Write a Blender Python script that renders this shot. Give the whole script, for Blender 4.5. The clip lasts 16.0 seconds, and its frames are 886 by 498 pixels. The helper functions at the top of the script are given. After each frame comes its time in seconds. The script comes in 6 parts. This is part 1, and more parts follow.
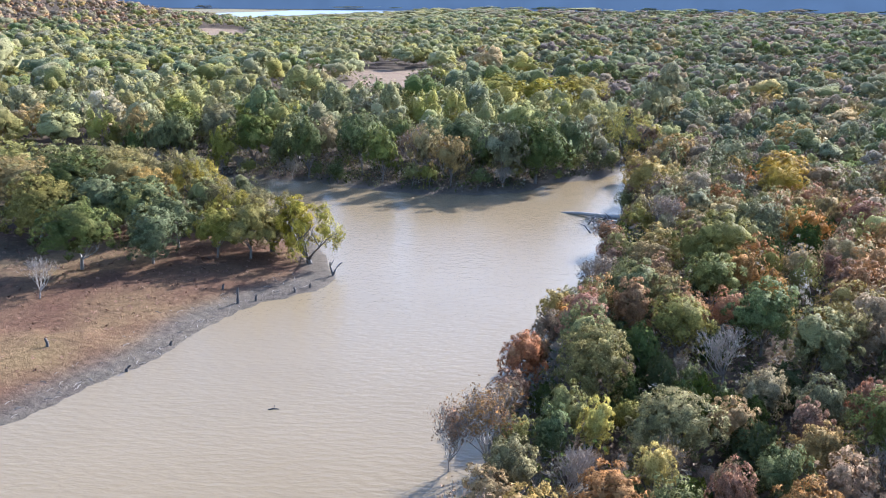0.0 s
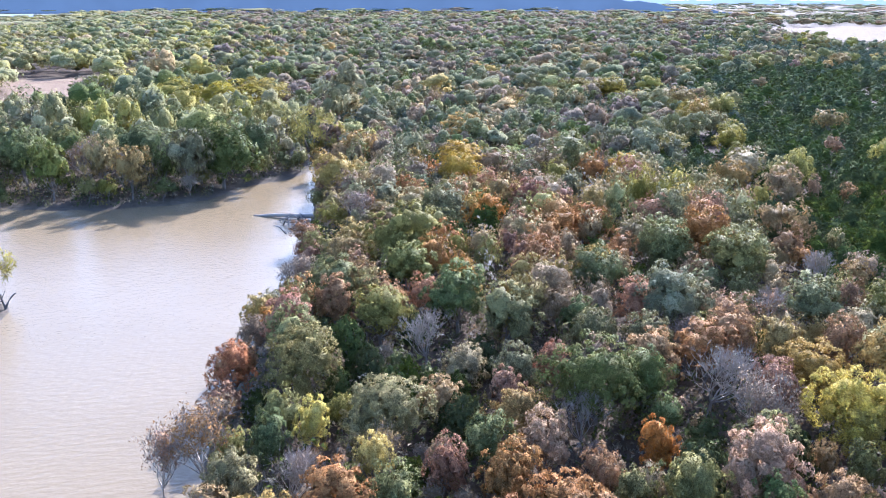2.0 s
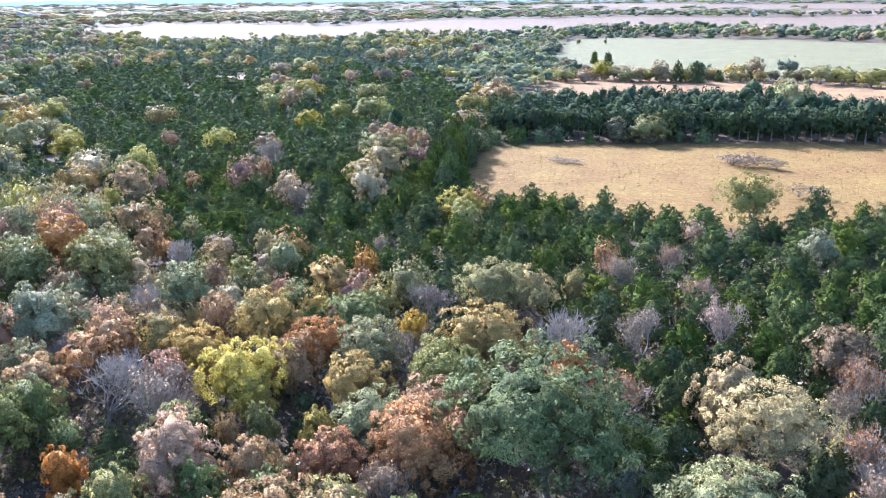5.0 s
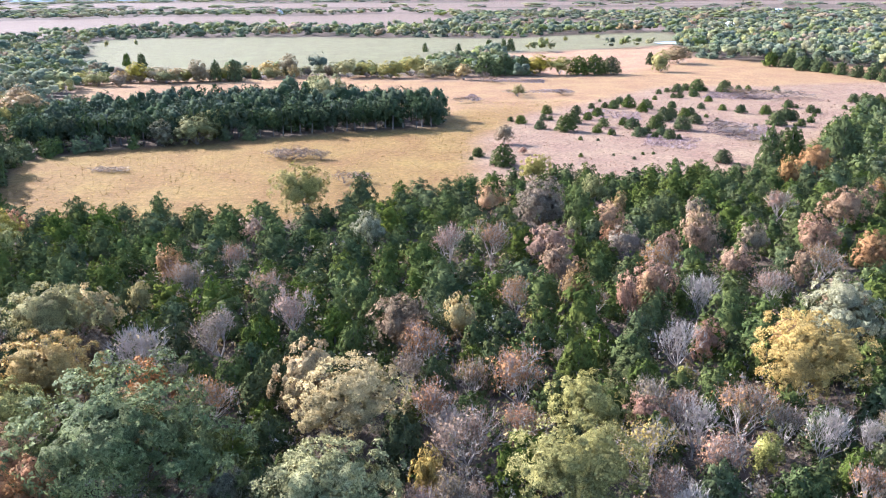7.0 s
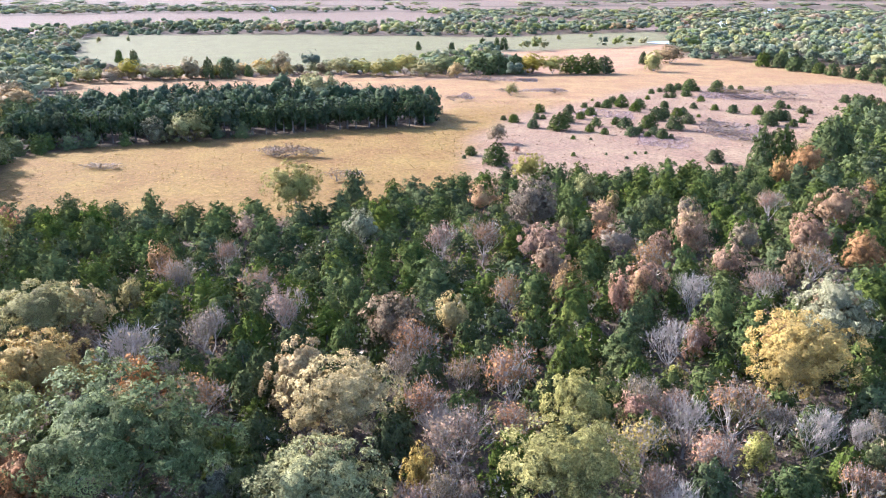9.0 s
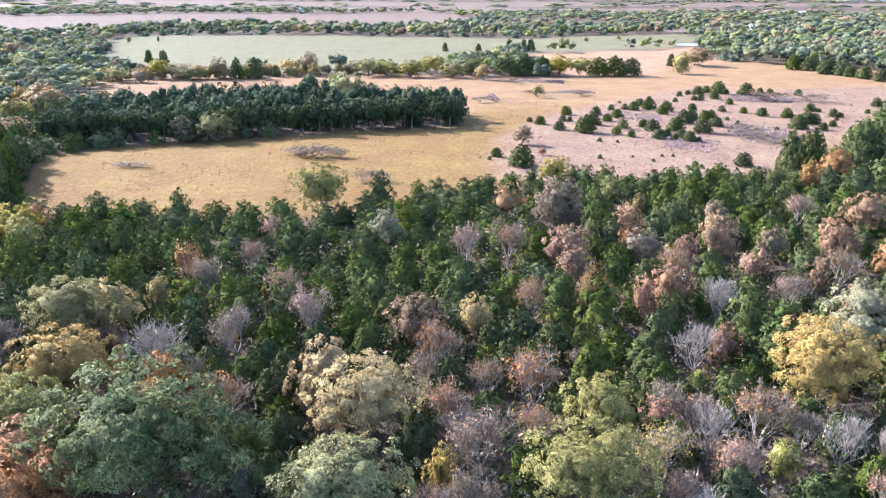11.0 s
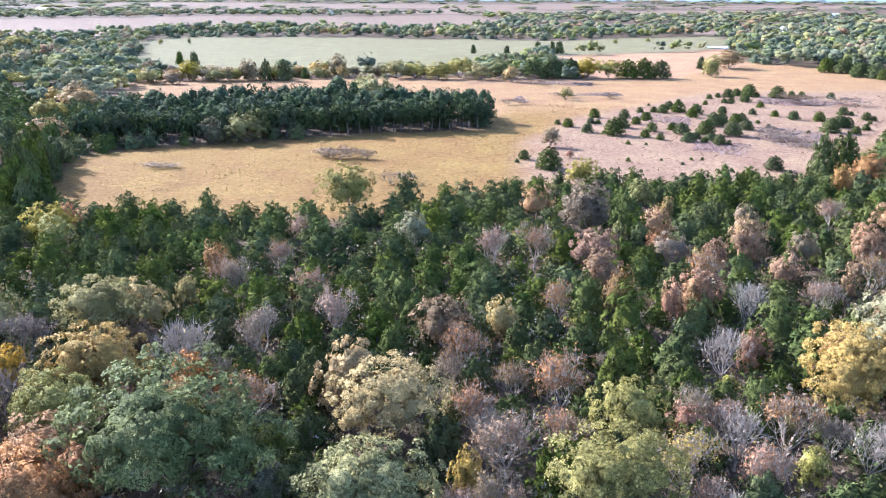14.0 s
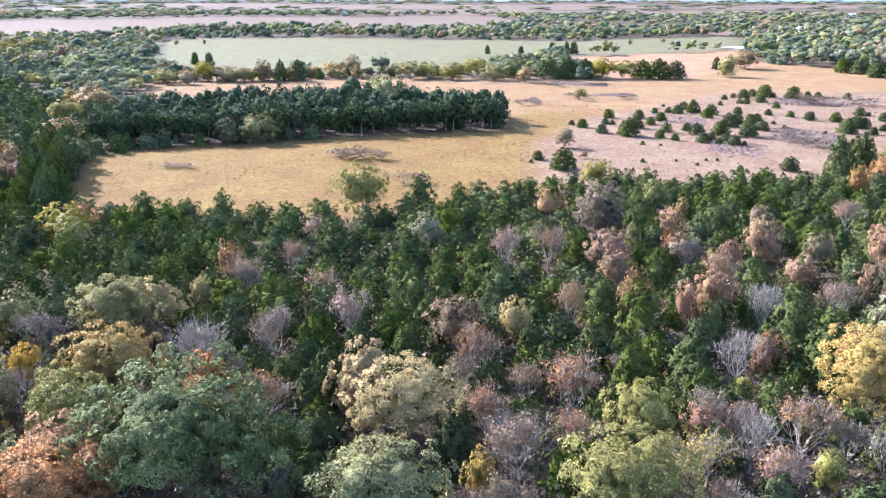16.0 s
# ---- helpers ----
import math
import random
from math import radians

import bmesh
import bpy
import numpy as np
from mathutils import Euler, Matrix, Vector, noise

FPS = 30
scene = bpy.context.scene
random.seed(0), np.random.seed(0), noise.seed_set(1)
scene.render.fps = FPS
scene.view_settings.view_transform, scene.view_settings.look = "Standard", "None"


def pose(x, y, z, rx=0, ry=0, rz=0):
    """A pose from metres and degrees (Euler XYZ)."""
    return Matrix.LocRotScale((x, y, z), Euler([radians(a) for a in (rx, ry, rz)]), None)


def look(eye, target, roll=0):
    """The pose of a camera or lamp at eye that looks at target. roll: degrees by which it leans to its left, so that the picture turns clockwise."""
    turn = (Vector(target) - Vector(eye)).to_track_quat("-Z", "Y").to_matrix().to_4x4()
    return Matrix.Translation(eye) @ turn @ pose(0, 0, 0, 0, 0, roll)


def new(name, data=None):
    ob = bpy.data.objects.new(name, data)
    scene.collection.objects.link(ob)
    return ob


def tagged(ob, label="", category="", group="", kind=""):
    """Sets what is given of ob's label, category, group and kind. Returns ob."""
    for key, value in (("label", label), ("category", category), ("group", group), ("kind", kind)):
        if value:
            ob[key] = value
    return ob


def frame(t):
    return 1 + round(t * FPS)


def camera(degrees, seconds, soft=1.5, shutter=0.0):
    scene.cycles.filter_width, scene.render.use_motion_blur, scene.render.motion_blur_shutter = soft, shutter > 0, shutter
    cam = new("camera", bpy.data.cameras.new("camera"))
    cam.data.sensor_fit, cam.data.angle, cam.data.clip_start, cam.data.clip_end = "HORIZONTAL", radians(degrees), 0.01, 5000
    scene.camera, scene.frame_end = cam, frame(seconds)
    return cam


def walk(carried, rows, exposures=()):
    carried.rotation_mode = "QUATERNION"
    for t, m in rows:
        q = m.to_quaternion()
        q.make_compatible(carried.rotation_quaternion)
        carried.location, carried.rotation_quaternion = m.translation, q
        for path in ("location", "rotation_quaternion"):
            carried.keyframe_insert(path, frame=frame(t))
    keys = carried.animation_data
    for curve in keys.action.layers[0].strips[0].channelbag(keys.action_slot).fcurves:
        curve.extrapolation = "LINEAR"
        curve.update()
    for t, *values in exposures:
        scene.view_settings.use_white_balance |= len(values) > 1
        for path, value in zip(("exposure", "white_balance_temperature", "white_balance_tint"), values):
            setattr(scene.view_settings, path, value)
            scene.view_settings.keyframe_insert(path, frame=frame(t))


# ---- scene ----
# The camera hangs in the air at one place, 42 m over the water, and pans to the right.
cam = camera(53.97, 16.0, soft=1.1)
EYE = 42.0
ROWS = [
    (0.0, 0.00, -16.38, 0.52),
    (0.5, -2.78, -16.36, 0.47),
    (1.0, -8.27, -16.31, 0.36),
    (1.5, -14.39, -16.28, 0.29),
    (2.0, -20.54, -16.24, 0.17),
    (2.5, -26.68, -16.25, 0.05),
    (3.0, -32.87, -16.25, 0.02),
    (3.5, -39.80, -16.23, -0.17),
    (4.0, -47.09, -16.25, -0.30),
    (4.5, -54.64, -16.26, -0.40),
    (5.0, -62.26, -16.31, -0.47),
    (5.2, -65.34, -16.34, -0.48),
    (6.0, -77.70, -16.42, -0.42),
    (6.5, -85.10, -16.48, -0.35),
    (7.0, -91.60, -16.53, -0.26),
    (7.3, -93.92, -16.55, -0.21),
    (7.5, -93.79, -16.57, -0.18),
    (8.0, -93.26, -16.62, -0.05),
    (8.5, -92.66, -16.64, 0.05),
    (9.0, -92.12, -16.63, 0.13),
    (11.5, -90.11, -16.53, 0.26),
    (12.0, -89.81, -16.50, 0.27),
    (12.5, -89.43, -16.49, 0.24),
    (13.0, -89.14, -16.48, 0.21),
    (13.5, -88.99, -16.45, 0.20),
    (14.0, -88.60, -16.43, 0.21),
    (14.5, -88.27, -16.41, 0.17),
    (15.0, -88.01, -16.41, 0.17),
    (15.5, -87.89, -16.39, 0.09),
    (16.0, -87.67, -16.40, 0.10),
]
walk(cam, [(t, pose(0, 0, EYE, 0, 0, yaw) @ pose(0, 0, 0, 90 + pitch) @ pose(0, 0, 0, 0, 0, roll)) for t, yaw, pitch, roll in ROWS],
     [(0.0, 2.18, 5000, 13), (1.0, 2.35, 4950, 15), (2.0, 2.57, 4850, 19), (2.6, 2.58, 4750, 17), (3.2, 2.82, 4700, 16), (4.0, 3.02, 4750, 18), (4.5, 3.18, 4800, 22), (5.0, 2.88, 4850, 16), (8.0, 2.72, 5150, 19), (16.0, 2.72, 5050, 17)])

# ---- light ----
SUN_AZ, SUN_EL = 39.0, 28.0   # degrees clockwise from +y, degrees above the horizon
world = bpy.data.worlds.new("sky")
scene.world = world
world.use_nodes = True
wn = world.node_tree.nodes
sky = wn.new("ShaderNodeTexSky")
sky.sky_type = "NISHITA"
sky.sun_disc = False
sky.sun_elevation, sky.sun_rotation = radians(SUN_EL), radians(SUN_AZ)
sky.dust_density = 1.2
wn["Background"].inputs["Strength"].default_value = 0.112
world.node_tree.links.new(sky.outputs[0], wn["Background"].inputs["Color"])
to_sun = Vector((math.sin(radians(SUN_AZ)) * math.cos(radians(SUN_EL)), math.cos(radians(SUN_AZ)) * math.cos(radians(SUN_EL)), math.sin(radians(SUN_EL))))
sun_data = bpy.data.lights.new("sun", "SUN")
sun_data.energy, sun_data.angle, sun_data.color = 4.4, radians(0.55), (1.0, 0.915, 0.78)
sun = new("sun", sun_data)
sun.matrix_world = look(to_sun * 300, (0, 0, 0))


# ---- materials ----
def material(name):
    m = bpy.data.materials.new(name)
    m.use_nodes = True
    m.node_tree.nodes.clear()
    out = m.node_tree.nodes.new("ShaderNodeOutputMaterial")
    return m, m.node_tree.nodes, m.node_tree.links, out


def put(nodes, kind, **values):
    n = nodes.new("ShaderNode" + kind)
    for key, value in values.items():
        n.inputs[key.replace("_", " ")].default_value = value
    return n


def maths(nodes, links, op, a, b):
    n = nodes.new("ShaderNodeMath")
    n.operation = op
    for i, v in enumerate((a, b)):
        if isinstance(v, (int, float)):
            n.inputs[i].default_value = v
        else:
            links.new(v, n.inputs[i])
    return n.outputs[0]


def leaf_material(name, colour, other, through_share=0.18, rough=0.6, gaps=0.46, grain=9.0, lively=1.0, gloss=0.015, haze_sheen=0.0):
    """Leafy sprays: two colours mixed leaf by leaf, gaps between the leaves, each tree a shade of its own; light comes through."""
    m, n, l, out = material(name)
    geo, info = n.new("ShaderNodeNewGeometry"), n.new("ShaderNodeObjectInfo")
    tone = n.new("ShaderNodeAttribute")
    tone.attribute_name = "tone"
    mix = n.new("ShaderNodeMix")
    mix.data_type = "RGBA"
    mix.inputs["A"].default_value, mix.inputs["B"].default_value = (*colour, 1), (*other, 1)
    l.new(geo.outputs["Random Per Island"], mix.inputs["Factor"])
    hsv = n.new("ShaderNodeHueSaturation")
    l.new(mix.outputs["Result"], hsv.inputs["Color"])
    pick = maths(n, l, "FRACT", maths(n, l, "ADD", info.outputs["Random"], tone.outputs["Fac"]), 0.0)
    l.new(maths(n, l, "ADD", maths(n, l, "MULTIPLY", pick, 0.026), 0.487), hsv.inputs["Hue"])
    spark = maths(n, l, "POWER", maths(n, l, "FRACT", maths(n, l, "MULTIPLY", geo.outputs["Random Per Island"], 17.3), 0.0), 2.5)
    value = maths(n, l, "ADD", maths(n, l, "MULTIPLY", maths(n, l, "FRACT", maths(n, l, "MULTIPLY", pick, 7.1), 0.0), 0.28), maths(n, l, "MULTIPLY", spark, 0.6 * lively))
    bits, mottle = put(n, "TexNoise", Scale=grain, Detail=1.5), put(n, "TexNoise", Scale=grain * 1.2, Detail=2.0)
    for tex in (bits, mottle):
        l.new(geo.outputs["Position"], tex.inputs["Vector"])
    value = maths(n, l, "ADD", value, maths(n, l, "MULTIPLY", maths(n, l, "SUBTRACT", mottle.outputs["Fac"], 0.5), 1.7 * lively))
    l.new(maths(n, l, "MAXIMUM", maths(n, l, "ADD", value, 0.83 - 0.3 * lively), 0.25), hsv.inputs["Value"])
    sat = maths(n, l, "ADD", maths(n, l, "MULTIPLY", maths(n, l, "FRACT", maths(n, l, "MULTIPLY", pick, 3.7), 0.0), 0.35), 0.8)
    l.new(sat, hsv.inputs["Saturation"])
    face = put(n, "BsdfPrincipled", Roughness=rough)
    face.inputs["Specular IOR Level"].default_value = gloss
    face.inputs["Sheen Weight"].default_value, face.inputs["Sheen Roughness"].default_value = haze_sheen, 0.5
    l.new(hsv.outputs[0], face.inputs["Base Color"])
    glow = n.new("ShaderNodeBsdfTranslucent")
    l.new(hsv.outputs[0], glow.inputs["Color"])
    relief = put(n, "Bump", Strength=0.3, Distance=0.12)
    l.new(mottle.outputs["Fac"], relief.inputs["Height"])
    l.new(relief.outputs[0], face.inputs["Normal"])
    both = n.new("ShaderNodeMixShader")
    both.inputs[0].default_value = through_share
    l.new(face.outputs[0], both.inputs[1])
    l.new(glow.outputs[0], both.inputs[2])
    cut = n.new("ShaderNodeMixShader")
    l.new(maths(n, l, "GREATER_THAN", bits.outputs["Fac"], gaps), cut.inputs[0])
    l.new(n.new("ShaderNodeBsdfTransparent").outputs[0], cut.inputs[1])
    l.new(both.outputs[0], cut.inputs[2])
    l.new(cut.outputs[0], out.inputs["Surface"])
    return m


def plain_material(name, colour, other, scale, rough=0.85, bump=0.3, detail=6.0):
    """A rough surface with stains at two scales and a fine relief."""
    m, n, l, out = material(name)
    coord = n.new("ShaderNodeTexCoord")
    fine, broad = put(n, "TexNoise", Scale=scale, Detail=detail), put(n, "TexNoise", Scale=scale * 0.13, Detail=3.0)
    for tex in (fine, broad):
        l.new(coord.outputs["Object"], tex.inputs["Vector"])
    mix = n.new("ShaderNodeMix")
    mix.data_type = "RGBA"
    mix.inputs["A"].default_value, mix.inputs["B"].default_value = (*colour, 1), (*other, 1)
    l.new(maths(n, l, "ADD", maths(n, l, "MULTIPLY", fine.outputs["Fac"], 1.3), maths(n, l, "SUBTRACT", broad.outputs["Fac"], 0.65)), mix.inputs["Factor"])
    face = put(n, "BsdfPrincipled", Roughness=rough)
    l.new(mix.outputs["Result"], face.inputs["Base Color"])
    relief = put(n, "Bump", Strength=bump, Distance=0.05)
    l.new(fine.outputs["Fac"], relief.inputs["Height"])
    l.new(relief.outputs[0], face.inputs["Normal"])
    l.new(face.outputs[0], out.inputs["Surface"])
    return m


LEAF = {
    "green": leaf_material("green_leaves", (0.072, 0.086, 0.024), (0.168, 0.165, 0.054)),
    "olive": leaf_material("olive_leaves", (0.145, 0.128, 0.036), (0.26, 0.218, 0.072)),
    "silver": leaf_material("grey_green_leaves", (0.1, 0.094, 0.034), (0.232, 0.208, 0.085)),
    "fresh": leaf_material("fresh_green_leaves", (0.052, 0.074, 0.016), (0.145, 0.166, 0.044)),
    "pale": leaf_material("whitish_green_leaves", (0.115, 0.108, 0.05), (0.245, 0.227, 0.115)),
    "lime": leaf_material("yellow_green_leaves", (0.2, 0.162, 0.034), (0.275, 0.225, 0.06), 0.38),
    "yellow": leaf_material("yellow_leaves", (0.52, 0.4, 0.055), (0.47, 0.37, 0.09), 0.34),
    "gold": leaf_material("golden_leaves", (0.35, 0.22, 0.055), (0.29, 0.2, 0.065), 0.32),
    "tan": leaf_material("tan_leaves", (0.31, 0.205, 0.078), (0.225, 0.165, 0.068)),
    "rust": leaf_material("rust_leaves", (0.32, 0.15, 0.055), (0.25, 0.14, 0.056)),
    "red": leaf_material("red_leaves", (0.3, 0.135, 0.068), (0.235, 0.135, 0.068)),
    "pink": leaf_material("pinkish_brown_leaves", (0.265, 0.14, 0.07), (0.2, 0.122, 0.058)),
    "rustpink": leaf_material("russet_leaves", (0.29, 0.145, 0.064), (0.22, 0.125, 0.057)),
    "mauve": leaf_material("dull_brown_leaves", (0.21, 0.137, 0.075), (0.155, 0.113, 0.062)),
    "brown": leaf_material("brown_leaves", (0.304, 0.2, 0.109), (0.231, 0.17, 0.101)),
    "grey": leaf_material("grey_leaves", (0.294, 0.25, 0.185), (0.231, 0.2, 0.143), 0.3),
    "cedar": leaf_material("cedar_sprays", (0.036, 0.048, 0.014), (0.09, 0.1, 0.027), 0.1, 0.7, 0.43, 7.0, 0.45, 0.0),
    # darker copy of the cedar: the belt's backlit shade is in the colour
    "dark": leaf_material("shaded_cedar_sprays", (0.022, 0.032, 0.014), (0.056, 0.068, 0.028), 0.07, 0.7, 0.43, 7.0, 0.45, 0.0),
    # far foliage: the blue of haze is put into this leaf colour
    "cool": leaf_material("haze_tinted_sprays", (0.055, 0.068, 0.034), (0.115, 0.124, 0.064), 0.08, 0.6, 0.43, 7.0, 0.45, 0.0),
}
CANOPY = {}   # the same leaves where they stand farther off, in coarser sprays
for key, leaves in LEAF.items():
    shades = [nd for nd in leaves.node_tree.nodes if nd.bl_idname == "ShaderNodeMix"][0]
    evergreen = key in ("cedar", "cool", "dark")
    # a weak added sheen brightens far crowns in place of haze
    CANOPY[key] = leaf_material(leaves.name + "_canopy", tuple(shades.inputs["A"].default_value[:3]), tuple(shades.inputs["B"].default_value[:3]), 0.06 if evergreen else 0.14, 0.7, 0.42 if evergreen else 0.44, 3.2, 0.3 if evergreen else 0.5, 0.0, 0.04 if evergreen else 0.07)
BARK = plain_material("grey_bark", (0.085, 0.07, 0.056), (0.16, 0.135, 0.11), 9.0)
TWIG = plain_material("pale_twigs", (0.2, 0.158, 0.12), (0.29, 0.235, 0.185), 5.0)
DARK_BARK = plain_material("dark_bark", (0.05, 0.04, 0.032), (0.11, 0.09, 0.075), 9.0)

# ---- the lie of the land ----
LEFT_SHORE = [(-86, 8), (-60, 52), (-50, 70), (-44, 79), (-40, 85), (-36, 91), (-33, 98), (-31, 106), (-29, 111), (-26, 115), (-21, 119), (-18, 122), (-17, 127), (-21, 143), (-31, 157), (-46, 172), (-90, 185), (-140, 190)]
FAR_SHORE = [(-140, 203), (-90, 204), (-60, 200), (-48, 199), (-37, 197), (-29, 195), (-21, 191), (-13, 188), (-6, 184), (2, 184), (10, 185), (19, 188), (23, 197), (28, 199), (35, 202), (43, 209), (46, 224), (49, 234)]
RIGHT_SHORE = [(51, 233), (50, 215), (43, 195), (39, 178), (35, 164), (32, 153), (26, 137), (23, 126), (20, 116), (14, 106), (11, 96), (7, 84), (4, 76), (4, 70), (2, 63), (-2, 50), (-12, 8)]
WATER = np.array(LEFT_SHORE + FAR_SHORE + RIGHT_SHORE, float)
POND = np.array([(-36, 352), (-22, 360), (-6, 385), (-10, 405), (-24, 388), (-38, 372)], float)
FIELD = np.array([(209, 97), (176, 88), (152, 74), (150, 55), (150, 26), (160, 12), (174, -6), (184, -19), (180, -37), (190, -80), (222, -104), (250, -122), (276, -146), (292, -172), (312, -215), (400, -262), (450, -240), (530, -160), (464, -100), (402, -45), (300, -9), (262, -6), (242, 51), (228, 86)], float)
PINK = np.array([(238, -16), (284, -33), (322, -63), (370, -103), (385, -190), (400, -240), (320, -210), (292, -172), (276, -146), (250, -122), (200, -84), (178, -37), (190, -14)], float)
GROVE = np.array([(227, 105), (231, 87), (245, 52), (254, 20), (262, -6), (285, -6), (301, 6), (317, 37), (310, 65), (288, 116)], float)
MEADOW = np.array([(285, -6), (301, 6), (319, 37), (312, 65), (300, 110), (335, 135), (403, 152), (430, 87), (425, 33), (405, -9), (402, -45)], float)
PASTURE = np.array([(751, 275), (790, 264), (799, 164), (775, 12), (757, -84), (807, -120), (837, -224), (770, -225), (640, -185), (608, -140), (575, -46), (470, -18), (452, 34), (450, 62), (432, 108), (430, 150), (518, 199), (652, 239)], float)
STRIP = np.array([(420, 150), (430, 108), (438, 62), (440, 34), (428, -21), (420, -60), (575, -46), (600, -140), (640, -185), (520, -164), (445, -105), (405, -45), (405, -9), (425, 33), (430, 87), (403, 152)], float)
LAKE = np.array([(-700, 1230), (-560, 1235), (-457, 1269), (-402, 1312), (-352, 1447), (-298, 1651), (-173, 2001), (-60, 2120), (-183, 2170), (-347, 2010), (-460, 1700), (-700, 1500)], float)
CEDARS = np.array([(296, 411), (389, 386), (420, 240), (330, 160), (228, 120), (228, 90), (155, 73), (150, 40), (180, -5), (190, -120), (110, -90), (100, -30), (100, -5), (92, 18), (96, 40), (92, 68), (93, 85), (94, 103), (105, 122), (125, 178)], float)
CLEARINGS = [np.array(p, float) for p in (
    [(-31, 287), (-6, 289), (-10.5, 486), (-52, 484)],
    [(-46, 318), (-44, 384), (-28, 420), (-8, 450), (8, 430), (2, 380), (-14, 330), (-30, 312)],
    [(-262, 948), (-216, 958), (-170, 800), (-165, 740), (-200, 730), (-225, 821)],
    [(72, 420), (84, 420), (78, 350), (64, 350)],
    [(330, 290), (345, 318), (372, 318), (366, 288)])]


def inside(poly, x, y):
    """Whether the points lie in the polygon."""
    res = np.zeros(np.shape(x), bool)
    for (ax, ay), (bx, by) in zip(poly, np.roll(poly, -1, 0)):
        if ay != by:
            res ^= ((ay > y) != (by > y)) & (x < (bx - ax) * (y - ay) / (by - ay) + ax)
    return res


def rim(poly, x, y):
    """The distance to the polygon's edge: minus inside."""
    best = np.full(np.shape(x), 1e9)
    for (ax, ay), (bx, by) in zip(poly, np.roll(poly, -1, 0)):
        dx, dy = bx - ax, by - ay
        k = np.clip(((x - ax) * dx + (y - ay) * dy) / (dx * dx + dy * dy), 0, 1)
        best = np.minimum(best, np.hypot(x - ax - k * dx, y - ay - k * dy))
    return np.where(inside(poly, x, y), -best, best)


def ripple(x, y, size, seed=0.0):
    """A smooth unevenness between about -1 and 1, with features of that size."""
    a, b = x / size * 2.1 + seed * 5.3, y / size * 2.1 + seed * 2.7
    return (np.sin(a + 1.7 * np.sin(b * 0.7 + seed)) + np.sin(b * 1.3 + 1.9 * np.sin(a * 0.6 + 2 * seed)) + 0.6 * np.sin(1.9 * a + 2.3 * b) + 0.5 * np.sin(3.1 * a - 2.7 * b + seed)) / 3.1


def smooth(v, lo, hi):
    k = np.clip((v - lo) / (hi - lo), 0, 1)
    return k * k * (3 - 2 * k)


def height(x, y):
    """The ground's height."""
    x, y = np.asarray(x, float), np.asarray(y, float)
    d = rim(WATER, x, y) + 1.2 * ripple(x, y, 14, 1)
    d2 = rim(POND, x, y)
    bank = np.where(x < -8, 14.0, 7.0)
    top = np.where((x < 60) & (y > 100) & (x < 0.25 * y), 1.1, 2.0)
    z = -0.9 + smooth(d, -3, 0.5) * 1.0 + smooth(d, 0, bank) * top
    z = np.where(d2 < 3, np.minimum(z, -0.5 + smooth(d2, -2, 3) * 2.0), z)
    far = np.hypot(x, y)
    z = z + smooth(d, 5, 60) * 0.7 * ripple(x, y, 120, 2) + smooth(far, 300, 900) * 3 * ripple(x, y, 500, 3)
    d3 = rim(LAKE, x, y)
    z = np.where(d3 < 60, -1.5 + smooth(d3, -4, 40) * np.minimum(z + 1.5, 3.5), z)
    # a wooded hill, and the long ridge behind the distant lake
    z = z + 50 * np.exp(-(((x + 540) / 190) ** 2 + ((y - 960) / 240) ** 2))
    return z


def far_field(x, y):
    """Distant open land east of the woods: strips between belts of trees."""
    r, az = np.hypot(x, y), np.degrees(np.arctan2(x, y))
    wob = 1 + 0.045 * ripple(x, y, 420, 4)
    u = r * wob
    near_edge = np.interp(az, (40, 45, 51, 55, 60, 68, 75, 82, 90, 91, 100, 130), (1090, 880, 850, 870, 930, 930, 1040, 970, 910, 1080, 1010, 1150))
    far_edge = np.interp(az, (40, 45, 50, 55, 62, 69, 75, 82, 86, 91, 93, 100, 106, 130), (1285, 1367, 1279, 1243, 1337, 1436, 1500, 1527, 1650, 1650, 1250, 1240, 1060, 1300))
    a = (az > 40.5) & (r > near_edge + 25 * ripple(x, y, 90, 6)) & (r < far_edge + 30 * ripple(x, y, 120, 2))
    b = (az > 72) & (u > 1750) & (u < 2150) & (ripple(x, y, 700, 5) > -0.6)
    c = (az > 50) & (u > 2300) & (u < 3300) & (ripple(x, y, 800, 7) > -0.25)
    d = (az > 104) & (u > 640) & (u < 1000) & (ripple(x, y, 260, 8) > 0.35)
    return a | b | c | d


def lake_land(x, y):
    """Low open land round the distant lake."""
    r, az = np.hypot(x, y), np.degrees(np.arctan2(x, y))
    return (r > np.interp(az, (-21, -17, -13, -9, -4), (1010, 1060, 1130, 1330, 1700)) + 40 * ripple(x, y, 120, 3)) & (r < 2260) & (az > -26) & (az < -1.5) & (np.hypot((x + 540) / 190, (y - 960) / 240) > 1.6)


def part(name, mesh, mat, parent, label=""):
    """Link a mesh as one object under a thing or a part."""
    ob = new(name, mesh)
    if mat is not None:
        if not mesh.materials:
            mesh.materials.append(None)
        ob.material_slots[0].link = "OBJECT"
        ob.material_slots[0].material = mat
    ob.parent = parent
    if label:
        ob["label"] = label
    return ob


